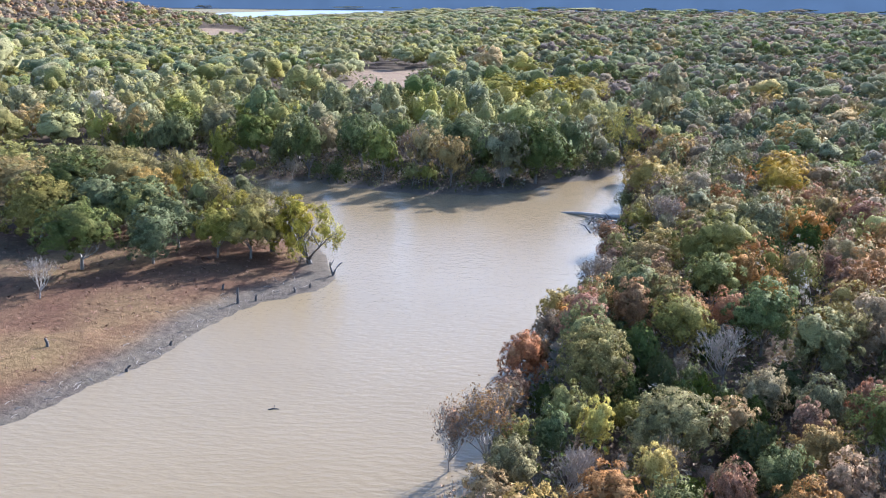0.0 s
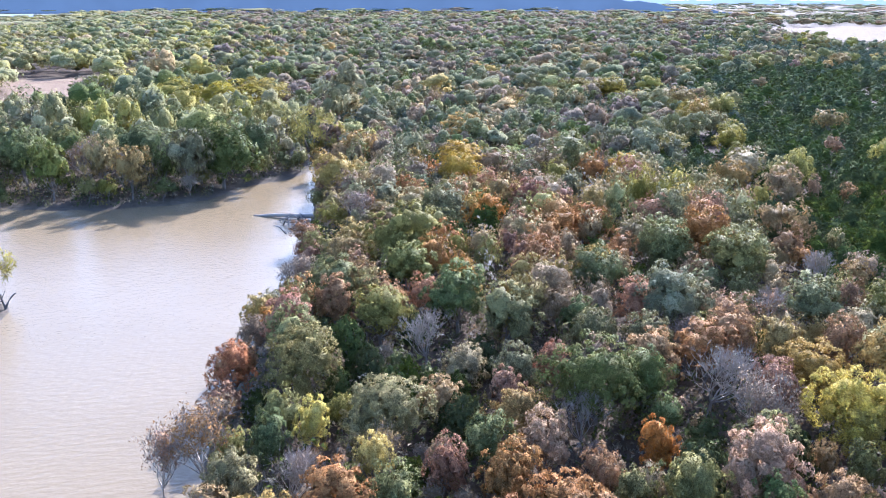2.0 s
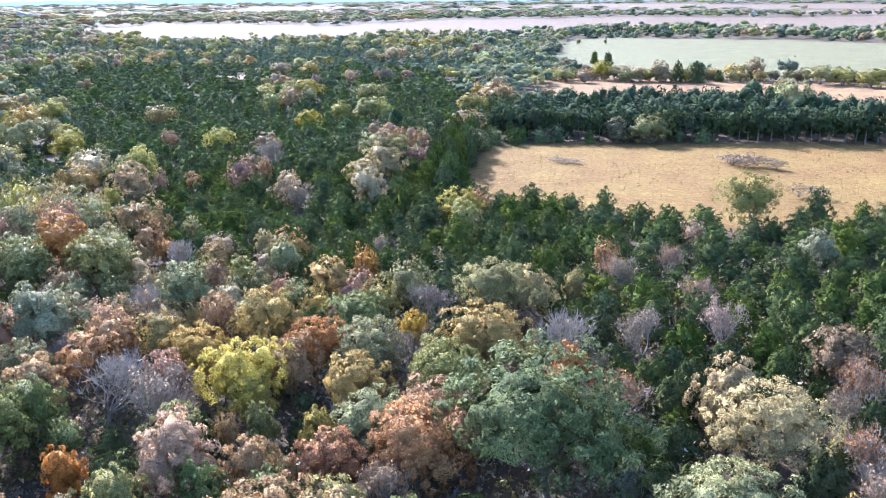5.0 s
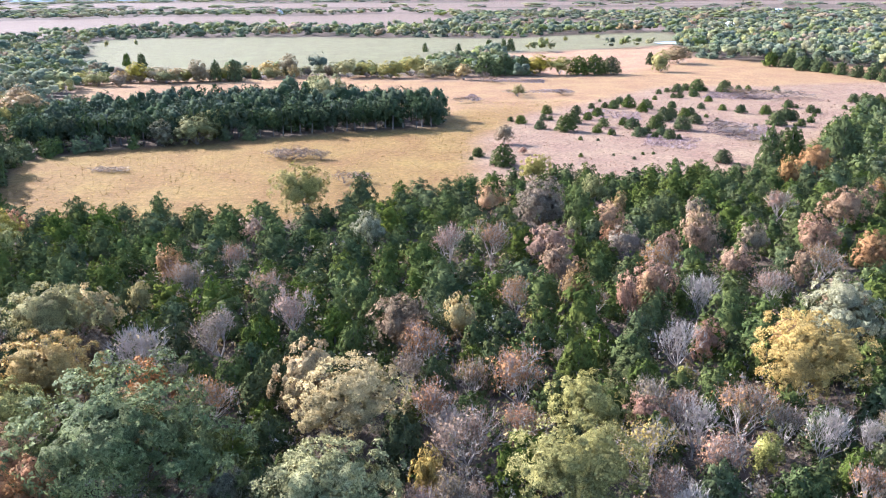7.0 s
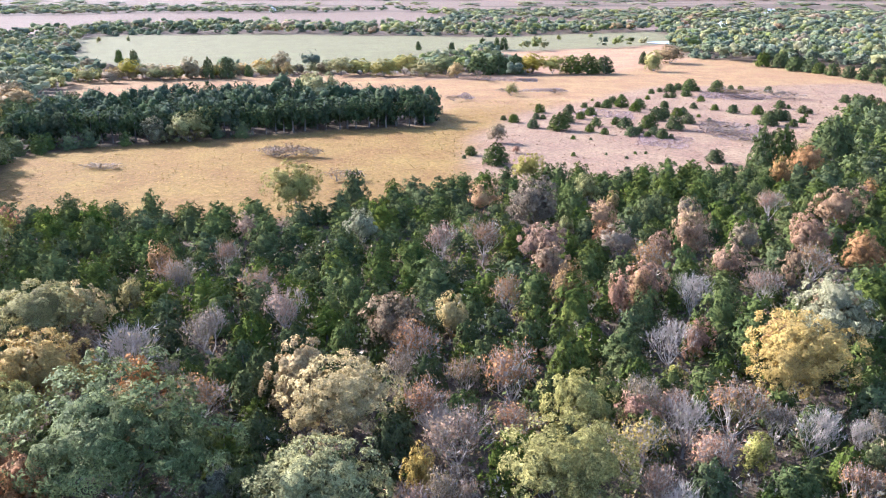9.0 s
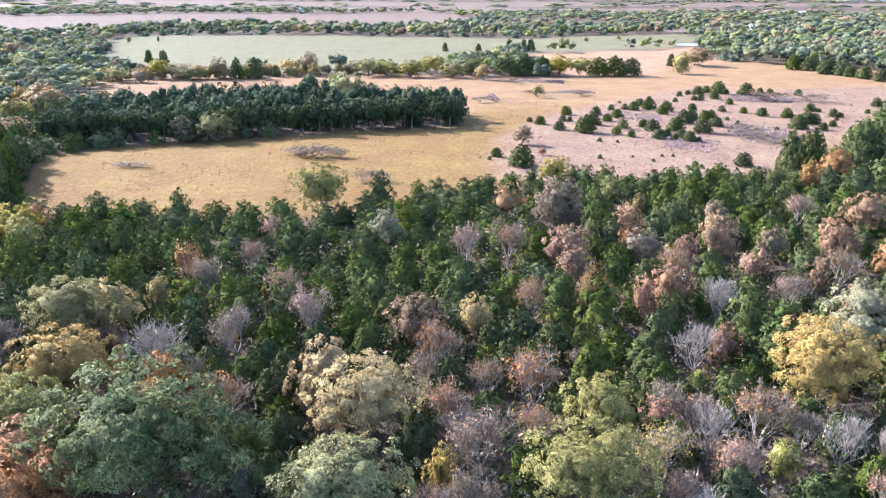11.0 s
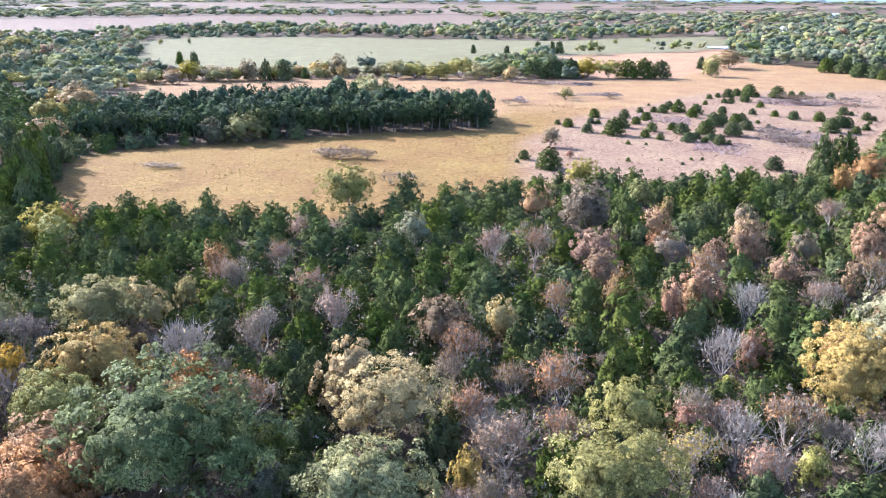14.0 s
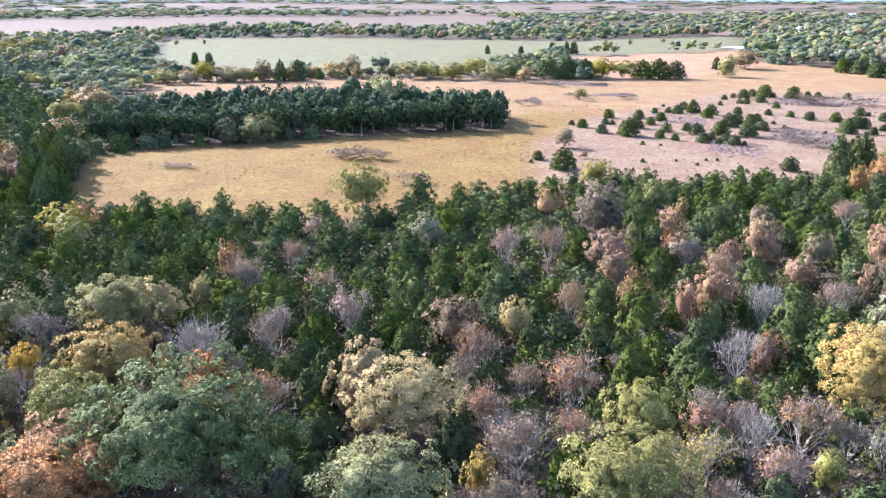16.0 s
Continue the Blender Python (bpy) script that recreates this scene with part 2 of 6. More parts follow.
def mesh_of(name, verts, faces, shade=None, flat=True):
    """A mesh from an array of corners and an array of triangles or quads; shade: the way each corner faces, for foliage."""
    verts, faces = np.asarray(verts, np.float32), np.asarray(faces, np.int32)
    me = bpy.data.meshes.new(name)
    me.vertices.add(len(verts))
    me.vertices.foreach_set("co", verts.ravel())
    k = faces.shape[1]
    me.loops.add(faces.size)
    me.loops.foreach_set("vertex_index", faces.ravel())
    me.polygons.add(len(faces))
    me.polygons.foreach_set("loop_start", np.arange(0, faces.size, k, dtype=np.int32))
    me.update(calc_edges=True)
    me.polygons.foreach_set("use_smooth", np.full(len(faces), shade is not None or not flat))
    me.validate()
    if shade is not None:
        facing = me.attributes.new("custom_normal", "FLOAT_VECTOR", "POINT")
        facing.data.foreach_set("vector", np.asarray(shade, np.float32).ravel())
    return me


# ---- ground ----
def make_ground():
    az = np.radians(np.concatenate([np.arange(-60, -32, 4), np.arange(-32, 126, 0.5), np.arange(128, 300, 6)]))
    ring = np.concatenate([[0.01, 8, 15, 22, 30], 40 * 1.023 ** np.arange(0, 214)])
    ring = ring[ring < 4900]
    A, Rr = np.meshgrid(az, ring)
    x, y = Rr * np.sin(A), Rr * np.cos(A)
    z = height(x, y)
    n, k = A.shape
    i = np.arange(n - 1)[:, None] * k + np.arange(k)[None, :]
    j = np.arange(n - 1)[:, None] * k + (np.arange(k)[None, :] + 1) % k
    faces = np.stack([i, i + k, j + k, j], -1).reshape(-1, 4)
    me = mesh_of("ground", np.stack([x, y, z], -1).reshape(-1, 3), faces, flat=False)
    # what covers the ground
    x, y = x.ravel(), y.ravel()
    wob = ripple(x, y, 9, 1) * 2 + ripple(x, y, 31, 2) * 4
    litter, gold, orange = (0.07, 0.05, 0.033), (0.136, 0.081, 0.026), (0.168, 0.1, 0.047)
    pink, pasture, mud, red = (0.162, 0.104, 0.064), (0.105, 0.092, 0.046), (0.088, 0.07, 0.052), (0.092, 0.051, 0.029)
    col = np.tile(np.array(litter), (len(x), 1))

    def lay(mask, c):
        col[:] = col * (1 - mask[:, None]) + np.array(c) * mask[:, None]
    d = rim(FIELD, x, y) + wob * 0.5
    lay(1 - smooth(d, -3, 3), gold)
    lay((1 - smooth(rim(FIELD, x, y) + wob, -2, 2)) * smooth(np.hypot(x, y) + wob * 2, 275, 330), orange)
    lay(1 - smooth(rim(MEADOW, x, y) + wob, -3, 3), orange)
    lay(1 - smooth(rim(PINK, x, y) + wob, -6, 6), pink)
    lay(1 - smooth(rim(STRIP, x, y) + wob, -5, 5), (0.2, 0.118, 0.064))
    lay(1 - smooth(rim(PASTURE, x, y) + wob, -6, 6), pasture)
    lay(lake_land(x, y).astype(float), (0.16, 0.13, 0.08))
    lay(far_field(x, y).astype(float), (0.108, 0.074, 0.051))
    for c in CLEARINGS:
        lay(1 - smooth(rim(c, x, y) + wob * 0.3, -2, 2), (0.165, 0.112, 0.072))
    w = rim(WATER, x, y)
    left = (x < -8) & (y < 175)
    lay((left & (y < 150)).astype(float) * (1 - smooth(w, 28, 45)), red)
    lay(left.astype(float) * (1 - smooth(w + wob * 0.5, 38, 60)) * 0.45 * smooth(ripple(x, y, 17, 5), -0.1, 0.5), (0.15, 0.1, 0.045))
    lay((1 - smooth(w + wob * 0.35, 2.5, 6.5)), mud)
    attr = me.color_attributes.new("cover", "FLOAT_COLOR", "POINT")
    attr.data.foreach_set("color", np.concatenate([col, np.ones((len(col), 1))], 1).astype(np.float32).ravel())
    m, nn, l, out = material("ground_cover")
    at = nn.new("ShaderNodeAttribute")
    at.attribute_name = "cover"
    coord = nn.new("ShaderNodeTexCoord")
    fine, mid = put(nn, "TexNoise", Scale=0.9, Detail=8.0, Roughness=0.78), put(nn, "TexNoise", Scale=0.09, Detail=6.0, Roughness=0.6)
    for tex in (fine, mid):
        l.new(coord.outputs["Object"], tex.inputs["Vector"])
    hsv = nn.new("ShaderNodeHueSaturation")
    l.new(at.outputs["Color"], hsv.inputs["Color"])
    v = maths(nn, l, "ADD", maths(nn, l, "MULTIPLY", fine.outputs["Fac"], 2.3), maths(nn, l, "MULTIPLY", mid.outputs["Fac"], 0.6))
    l.new(maths(nn, l, "SUBTRACT", v, 0.45), hsv.inputs["Value"])
    l.new(maths(nn, l, "ADD", maths(nn, l, "MULTIPLY", mid.outputs["Fac"], 0.05), 0.475), hsv.inputs["Hue"])
    face = put(nn, "BsdfPrincipled", Roughness=0.95)
    face.inputs["Specular IOR Level"].default_value = 0.04
    l.new(hsv.outputs[0], face.inputs["Base Color"])
    relief = put(nn, "Bump", Strength=0.9, Distance=0.35)
    l.new(fine.outputs["Fac"], relief.inputs["Height"])
    l.new(relief.outputs[0], face.inputs["Normal"])
    l.new(face.outputs[0], out.inputs["Surface"])
    me.materials.append(m)
    return tagged(new("ground", me), "gently rolling ground with leaf litter, muddy banks and dry grass", "ground", kind="structure")


ground = make_ground()


def make_water():
    m, n, l, out = material("muddy_water")
    coord = n.new("ShaderNodeTexCoord")
    squeeze = n.new("ShaderNodeMapping")
    squeeze.inputs["Rotation"].default_value = (0, 0, radians(25))
    squeeze.inputs["Scale"].default_value = (0.55, 1.5, 1.0)
    l.new(coord.outputs["Object"], squeeze.inputs["Vector"])
    waves, swell = put(n, "TexNoise", Scale=1.1, Detail=4.0, Roughness=0.6), put(n, "TexNoise", Scale=0.05, Detail=3.0)
    l.new(squeeze.outputs[0], waves.inputs["Vector"])
    l.new(coord.outputs["Object"], swell.inputs["Vector"])
    mix = n.new("ShaderNodeMix")
    mix.data_type = "RGBA"
    mix.inputs["A"].default_value, mix.inputs["B"].default_value = (0.142, 0.103, 0.056, 1), (0.17, 0.125, 0.072, 1)
    l.new(swell.outputs["Fac"], mix.inputs["Factor"])
    face = put(n, "BsdfPrincipled", Roughness=0.12, IOR=1.33)
    face.inputs["Specular IOR Level"].default_value = 0.17
    l.new(mix.outputs["Result"], face.inputs["Base Color"])
    relief = put(n, "Bump", Strength=0.5, Distance=0.18)
    l.new(waves.outputs["Fac"], relief.inputs["Height"])
    l.new(relief.outputs[0], face.inputs["Normal"])
    l.new(face.outputs[0], out.inputs["Surface"])
    me = mesh_of("water", [(-170, 0, 0), (110, 0, 0), (110, 490, 0), (-170, 490, 0)], [(0, 1, 2, 3)])
    me.materials.append(m)
    tagged(new("water", me), "still brown muddy water of a river arm", "water", kind="structure")
    shine, n, l, out = material("lake_water")
    face = put(n, "BsdfPrincipled", Roughness=0.5, IOR=1.33)
    # pale blue base: reflected sky put into the water's colour
    face.inputs["Base Color"].default_value = (0.2, 0.23, 0.26, 1)
    l.new(face.outputs[0], out.inputs["Surface"])
    lake = mesh_of("lake", [(-1000, 1150, 0.2), (0, 1150, 0.2), (0, 2240, 0.2), (-1000, 2240, 0.2)], [(0, 1, 2, 3)])
    lake.materials.append(shine)
    tagged(new("lake", lake), "pale lake far off before a ridge, tinted like reflected sky", "lake", kind="structure")


make_water()

# ---- how trees are made ----
BRUSH = plain_material("grey_brush", (0.07, 0.05, 0.042), (0.14, 0.105, 0.088), 5.0)
rng = np.random.default_rng(7)


def unit(v):
    return v / np.maximum(np.linalg.norm(v, axis=-1, keepdims=True), 1e-9)


def blades(centre, normal, long, wide, along=None, shade=None):
    """Small leaf sprays: three corners each, facing the normal, along the given way or any way; shade: how the clump they belong to faces."""
    n = len(centre)
    normal = unit(normal)
    ref = rng.normal(size=(n, 3)) if along is None else along
    t = unit(ref - normal * (ref * normal).sum(-1, keepdims=True))
    b = np.cross(normal, t)
    long, wide = np.broadcast_to(long, n)[:, None], np.broadcast_to(wide, n)[:, None]
    k = rng.uniform(0.75, 1.35, (3, n, 1))
    skew = rng.uniform(-0.7, 0.7, (n, 1))
    v = np.stack([centre - t * long * 0.8 * k[0] - b * wide * (1 + skew) * 0.8, centre + b * wide * k[1] - t * long * skew, centre + t * long * k[2]], 1)
    return v.reshape(-1, 3), np.arange(3 * n).reshape(n, 3)[:, ::-1], np.repeat(normal if shade is None else unit(shade), 3, 0)


def sphere_dirs(n, low=-1.0):
    z = rng.uniform(low, 1, n)
    a = rng.uniform(0, 2 * np.pi, n)
    s = np.sqrt(1 - z * z)
    return np.stack([s * np.cos(a), s * np.sin(a), z], -1)


def crown_points(domes, clumps, each, clump_size, low=-0.7, loose=0.42):
    """Leaf places and facings on a crown of several uneven domes, each of many clumps; the crown has a radius of about 1."""
    turn = rng.uniform(0, 6.28)
    if domes == 1:
        mids, sizes = np.zeros((1, 3)), np.array([1.0])
    else:
        ang = turn + np.arange(domes) * 6.28 / domes + rng.uniform(-0.5, 0.5, domes)
        off = rng.uniform(0.32, 0.52, domes)
        sizes = rng.uniform(0.48, 0.68, domes)
        mids = np.stack([off * np.cos(ang), off * np.sin(ang), rng.uniform(-0.25, 0.25, domes)], -1)
        mids[0] = (0.05, 0.0, 0.3)
    ps, ns, facing = [], [], []
    for c0, r0 in zip(mids, sizes):
        m = max(3, int(clumps / domes * (r0 / sizes.mean()) ** 2))
        k = np.arange(m) + 0.5
        z = 1 - (1 - low) * k / m
        a = k * 2.39996 + rng.uniform(0, 6)
        s = np.sqrt(np.maximum(0, 1 - z * z))
        d0 = np.stack([s * np.cos(a), s * np.sin(a), z], -1)
        c = c0 + d0 * r0 * rng.uniform(0.72, 1.0, (m, 1)) + rng.normal(size=d0.shape) * 0.03
        size = clump_size * rng.uniform(0.6, 1.35, m)
        d = sphere_dirs(m * each)
        cc, ss = np.repeat(c, each, 0), np.repeat(size, each)[:, None]
        out = np.repeat(unit(d0 + np.array([0, 0, 0.3])), each, 0)
        d = unit(d + out * 0.9)
        p = cc + d * ss * rng.uniform(0.65, 1.12, (len(d), 1))
        keep = np.ones(len(p), bool)
        for c1, r1 in zip(mids, sizes):
            if r1 != r0:
                keep &= np.linalg.norm(p - c1, axis=1) > r1 * 0.8
        ps.append(p[keep])
        ns.append(unit(d + out * 0.35 + rng.normal(size=d.shape) * loose)[keep])
        facing.append(unit(d * 0.55 + out * 0.35 + unit(p + np.array([0, 0, 0.2])) * 0.55 + rng.normal(size=d.shape) * 0.45 * loose)[keep])
    return np.concatenate(ps), np.concatenate(ns), np.concatenate(facing)


def tubes(a, b, ra, rb, sides=3):
    """Tapered limbs from a to b."""
    a, b = np.asarray(a, float), np.asarray(b, float)
    n = len(a)
    w = unit(b - a)
    ref = np.where(np.abs(w[:, 2:]) > 0.9, np.array([[1.0, 0, 0]]), np.array([[0, 0, 1.0]]))
    u = unit(np.cross(w, ref))
    v = np.cross(w, u)
    ang = np.arange(sides) * 2 * np.pi / sides
    ringd = np.cos(ang)[None, :, None] * u[:, None] + np.sin(ang)[None, :, None] * v[:, None]
    ra, rb = np.broadcast_to(ra, n)[:, None, None], np.broadcast_to(rb, n)[:, None, None]
    verts = np.concatenate([a[:, None] + ringd * ra, b[:, None] + ringd * rb], 1).reshape(-1, 3)
    base = np.arange(n)[:, None] * 2 * sides
    i = np.arange(sides)
    j = (i + 1) % sides
    faces = np.stack([base + i, base + j, base + sides + j, base + sides + i], -1).reshape(-1, 4)
    return verts, faces


def joined(pieces):
    vs, fs, ns, at = [], [], [], 0
    for v, f, *facing in pieces:
        vs.append(v)
        fs.append(f + at)
        ns += facing
        at += len(v)
    return (np.concatenate(vs), np.concatenate(fs)) + ((np.concatenate(ns),) if ns else ())


def thirds(piece):
    """Quads split into triangles."""
    v, f = piece
    return v, np.concatenate([f[:, [0, 1, 2]], f[:, [0, 2, 3]]])


def limbs(levels, spread, up=0.5, base=0.0, radius=0.05, bend=0.25, fork=0.3):
    """A branching frame in a space where the crown has radius 1 and the tree stands on z = base; returns tubes and twig ends."""
    a = np.array([[0, 0, base]])
    b = np.array([[0.03, 0.02, base + fork]])
    pieces = [tubes(a, b, radius, radius * 0.8, 6)]
    tips, ways, rad, reach = b, unit(b - a), radius * 0.8, 1.0
    for count, length in levels:
        m = len(tips)
        way = np.repeat(ways, count, 0)
        way = unit(way * up + sphere_dirs(m * count, -0.2) * spread + np.array([0, 0, 0.15]))
        start = np.repeat(tips, count, 0)
        ln = length * rng.uniform(0.7, 1.25, (m * count, 1))
        mid = start + way * ln * 0.55 + rng.normal(size=way.shape) * ln * bend * 0.3
        end = mid + unit(way + np.array([0, 0, 0.25]) + rng.normal(size=way.shape) * bend) * ln * 0.5
        if m * count > 60:
            pieces += [tubes(start, end, rad * 0.6, rad * 0.3, 3)]
        else:
            pieces += [tubes(start, mid, rad * 0.7, rad * 0.5, 3), tubes(mid, end, rad * 0.5, rad * 0.32, 3)]
        back = rng.uniform(0.0, 0.5, (m * count, 1))
        tips, ways, rad = end + (mid - end) * back, unit(end - mid), rad * 0.42
    return joined(pieces), tips, ways


GOLD = (1 + 5 ** 0.5) / 2
ICO_V = unit(np.array([(-1, GOLD, 0), (1, GOLD, 0), (-1, -GOLD, 0), (1, -GOLD, 0), (0, -1, GOLD), (0, 1, GOLD), (0, -1, -GOLD), (0, 1, -GOLD), (GOLD, 0, -1), (GOLD, 0, 1), (-GOLD, 0, -1), (-GOLD, 0, 1)]))
ICO_F = np.array([(0, 11, 5), (0, 5, 1), (0, 1, 7), (0, 7, 10), (0, 10, 11), (1, 5, 9), (5, 11, 4), (11, 10, 2), (10, 7, 6), (7, 1, 8),
                  (3, 9, 4), (3, 4, 2), (3, 2, 6), (3, 6, 8), (3, 8, 9), (4, 9, 5), (2, 4, 11), (6, 2, 10), (8, 6, 7), (9, 8, 1)])


def lumps(centres, sizes, stretch=1.0, rough=0.22, shear=True, axis=False):
    """Uneven clumps of foliage; the hidden undersides are left open."""
    pieces = []
    for c, s in zip(centres, sizes):
        v = ICO_V @ np.array(Euler(rng.uniform(0, 6.28, 3)).to_matrix())
        f = ICO_F[v[ICO_F].mean(1)[:, 2] > -0.45] if shear else ICO_F
        away = unit(c * np.array([1, 1, 0]) + np.array([0, 0, 0.06])) if axis else unit(c + np.array([0, 0, 0.2]))
        facing = unit(v * 0.8 + away * 0.6)
        v = v * rng.uniform(1 - rough, 1 + rough, (12, 1)) * s * np.array([1, 1, stretch]) + c
        pieces.append((v, f, facing))
    return joined(pieces)


def broad_leaves(domes, clumps, each, clump_size, leaf, low=-0.7, loose=0.5, heart=0, heart_size=0.28):
    """A crown's leaves, with denser and coarser foliage inside; loose: how far the leaves stand askew."""
    p, nrm, facing = crown_points(domes, clumps, each, clump_size, low, loose)
    s = leaf * rng.uniform(0.55, 1.4, len(p))
    n = max(4, len(p) // 5)
    k = rng.integers(0, len(p), n)
    inner = p[k] * rng.uniform(0.4, 0.68, (n, 1))
    p, nrm = np.concatenate([p, inner]), np.concatenate([nrm, unit(inner + rng.normal(size=inner.shape) * 0.2)])
    s = np.concatenate([s, leaf * 2.0 * rng.uniform(0.8, 1.3, n)])
    leaves = blades(p, nrm, s, s * 0.7, None, np.concatenate([facing, unit(inner)]))
    if not heart:
        return leaves
    k = rng.permutation(len(facing))[:heart]
    return joined([lumps(p[k] * (0.58 if each > 15 else 0.72), heart_size * rng.uniform(0.75, 1.25, heart), 0.9, 0.3), leaves])


def willow_leaves(clumps=34, each=80, leaf=0.075):
    p, nrm, facing = crown_points(5, clumps, each, 0.22, -0.8)
    p = p + np.stack([np.zeros(len(p)), np.zeros(len(p)), -rng.uniform(0, 0.22, len(p)) ** 1.0], -1)
    down = np.tile(np.array([[0, 0, -1.0]]), (len(p), 1)) + rng.normal(size=p.shape) * 0.45
    s = leaf * rng.uniform(0.6, 1.5, len(p))
    return blades(p, nrm + rng.normal(size=p.shape) * 0.3, s * 1.2, s * 0.4, down, facing)


def sparse_mesh(count, leaf, tips):
    k = rng.integers(0, len(tips), count)
    p = tips[k] + rng.normal(size=(count, 3)) * 0.07
    s = leaf * rng.uniform(0.6, 1.4, count)
    return mesh_of("crown", *blades(p, sphere_dirs(count) * 0.7 + unit(p), s, s * 0.7, None, unit(p + np.array([0, 0, 0.2])) + rng.normal(size=p.shape) * 0.3))


def twig_mesh(tips, ways, each=3):
    """Fine twigs past the limbs' ends, as thin slivers."""
    n = len(tips) * each
    a = np.repeat(tips, each, 0)
    w = unit(np.repeat(ways, each, 0) + rng.normal(size=(n, 3)) * 0.45 + np.array([0, 0, 0.3]))
    ln = rng.uniform(0.12, 0.32, (n, 1))
    side = unit(np.cross(w, rng.normal(size=w.shape))) * 0.007
    v = np.stack([a - side, a + side, a + w * ln], 1)
    return v.reshape(-1, 3), np.arange(3 * n).reshape(n, 3)


def cedar_leaves(lobes, each, leaf, fat=0.42):
    """A red cedar's crown of upright pointed sprays; height 1."""
    k = np.arange(lobes) + 0.5
    z = 0.05 + 0.80 * (k / lobes) ** 1.3
    a = k * 2.39996 + rng.uniform(0, 6)
    r = fat * (1.02 - z) ** 0.66 * np.where(z < 0.12, 0.9, 1.0) * rng.uniform(0.6, 0.95, lobes)
    c = np.stack([r * np.cos(a), r * np.sin(a), z], -1)
    c[-1, :2] = 0
    cc = np.repeat(c, each, 0)
    n = len(cc)
    h = rng.uniform(0, 1, n) ** 0.8
    w = (0.1 * (1 - h) ** 0.8 + 0.008)[:, None]
    ang = rng.uniform(0, 2 * np.pi, n)
    out = np.stack([np.cos(ang), np.sin(ang), np.zeros(n)], -1)
    lean = unit(cc * np.array([1, 1, 0]) + 1e-6) * 0.05
    p = cc + out * w + np.stack([np.zeros(n), np.zeros(n), (h - 0.35) * 0.17], -1) + lean * h[:, None]
    side = unit(p * np.array([1, 1, 0]) + 1e-6)
    nrm = out * 0.55 + side * 0.75 + np.array([0, 0, 0.45]) + rng.normal(size=(n, 3)) * 0.22
    along = np.array([0, 0, 0.7]) + out * 0.5 + side * 0.6 + rng.normal(size=(n, 3)) * 0.5
    s = leaf * rng.uniform(0.6, 1.4, n)
    facing = out * 0.45 + side * 0.9 + np.array([0, 0, 0.4]) + rng.normal(size=(n, 3)) * 0.12
    return blades(p, nrm, s * 1.25, s * 0.45, along, facing)


def trunk_mesh(base, radius=0.05, levels=((5, 0.6), (3, 0.35)), fork=0.35):
    (v, f), tips, ways = limbs(levels, 0.8, 0.7, base, radius, fork=fork)
    return mesh_of("trunk", v, f, flat=False)


def pole_mesh():
    v, f = tubes(np.array([[0, 0, -0.03]]), np.array([[0, 0, 0.8]]), 0.03, 0.006, 6)
    return mesh_of("trunk", v, f, flat=False)


def cedar_crown(lobes, each, leaf):
    """A near cedar: leaf sprays over a dense heart."""
    k = np.arange(12) + 0.5
    z = 0.1 + 0.7 * (k / 12) ** 1.2
    a = k * 2.39996 + rng.uniform(0, 6)
    r = 0.2 * (1.0 - z) ** 0.75
    heart = lumps(np.stack([r * np.cos(a), r * np.sin(a), z * 0.95], -1), 0.03 + 0.09 * (1.0 - z), 1.4, 0.3, axis=True)
    return joined([heart, cedar_leaves(lobes, each, leaf)])


# crown meshes: radius 1 round the crown's middle; the trunk reaches down to z = -1.2
PROTO = {"oak": [], "oak_far": [], "thin": [], "bare": [], "cedar": [], "cedar_far": [], "willow": [], "locust": []}
TRUNKS = [trunk_mesh(-1.05, 0.045, ((6, 0.55), (3, 0.35)), 0.3) for _ in range(3)]
for _ in range(6):
    PROTO["oak"].append((mesh_of("crown", *broad_leaves(int(rng.integers(3, 6)), 72, 62, rng.uniform(0.14, 0.19), 0.048, heart=10)), TRUNKS[int(rng.integers(3))], BARK))
PROTO["oak_big"] = []
for _ in range(3):
    PROTO["oak_big"].append((mesh_of("crown", *broad_leaves(int(rng.integers(5, 8)), 150, 100, 0.125, 0.029, heart=16, heart_size=0.22)), TRUNKS[int(rng.integers(3))], BARK))
for _ in range(6):
    PROTO["oak_far"].append((mesh_of("crown", *broad_leaves(int(rng.integers(2, 5)), 44, 40, rng.uniform(0.18, 0.23), 0.068, heart=8)), TRUNKS[int(rng.integers(3))], BARK))
for _ in range(2):
    PROTO["locust"].append((mesh_of("crown", *broad_leaves(6, 120, 84, 0.15, 0.032, -0.4, heart=12)), TRUNKS[0], BARK))
for _ in range(3):
    PROTO["willow"].append((mesh_of("crown", *willow_leaves()), trunk_mesh(-1.05, 0.085, ((5, 0.85), (3, 0.55)), 0.15), DARK_BARK))
for kind, leaves, size in (("thin", 1600, 0.038), ("bare", 120, 0.035)):
    for _ in range(4):
        (v, f), tips, ways = limbs(((8, 0.55), (5, 0.42), (4, 0.34)), 0.95, 0.7, -1.05, 0.04, fork=0.3)
        v, f = joined([thirds((v, f)), twig_mesh(tips, ways, 5)])
        ends = np.concatenate([tips, tips + ways * 0.12, tips + ways * 0.22])
        PROTO[kind].append((sparse_mesh(leaves, size, ends), mesh_of("trunk", v, f, flat=False), TWIG))
for _ in range(6):
    PROTO["cedar"].append((mesh_of("crown", *cedar_crown(int(rng.integers(30, 40)), 52, 0.044)), pole_mesh(), BARK))
for _ in range(5):
    PROTO["cedar_far"].append((mesh_of("crown", *cedar_crown(24, 34, 0.06)), PROTO["cedar"][0][1], BARK))
PROTO["row"] = []
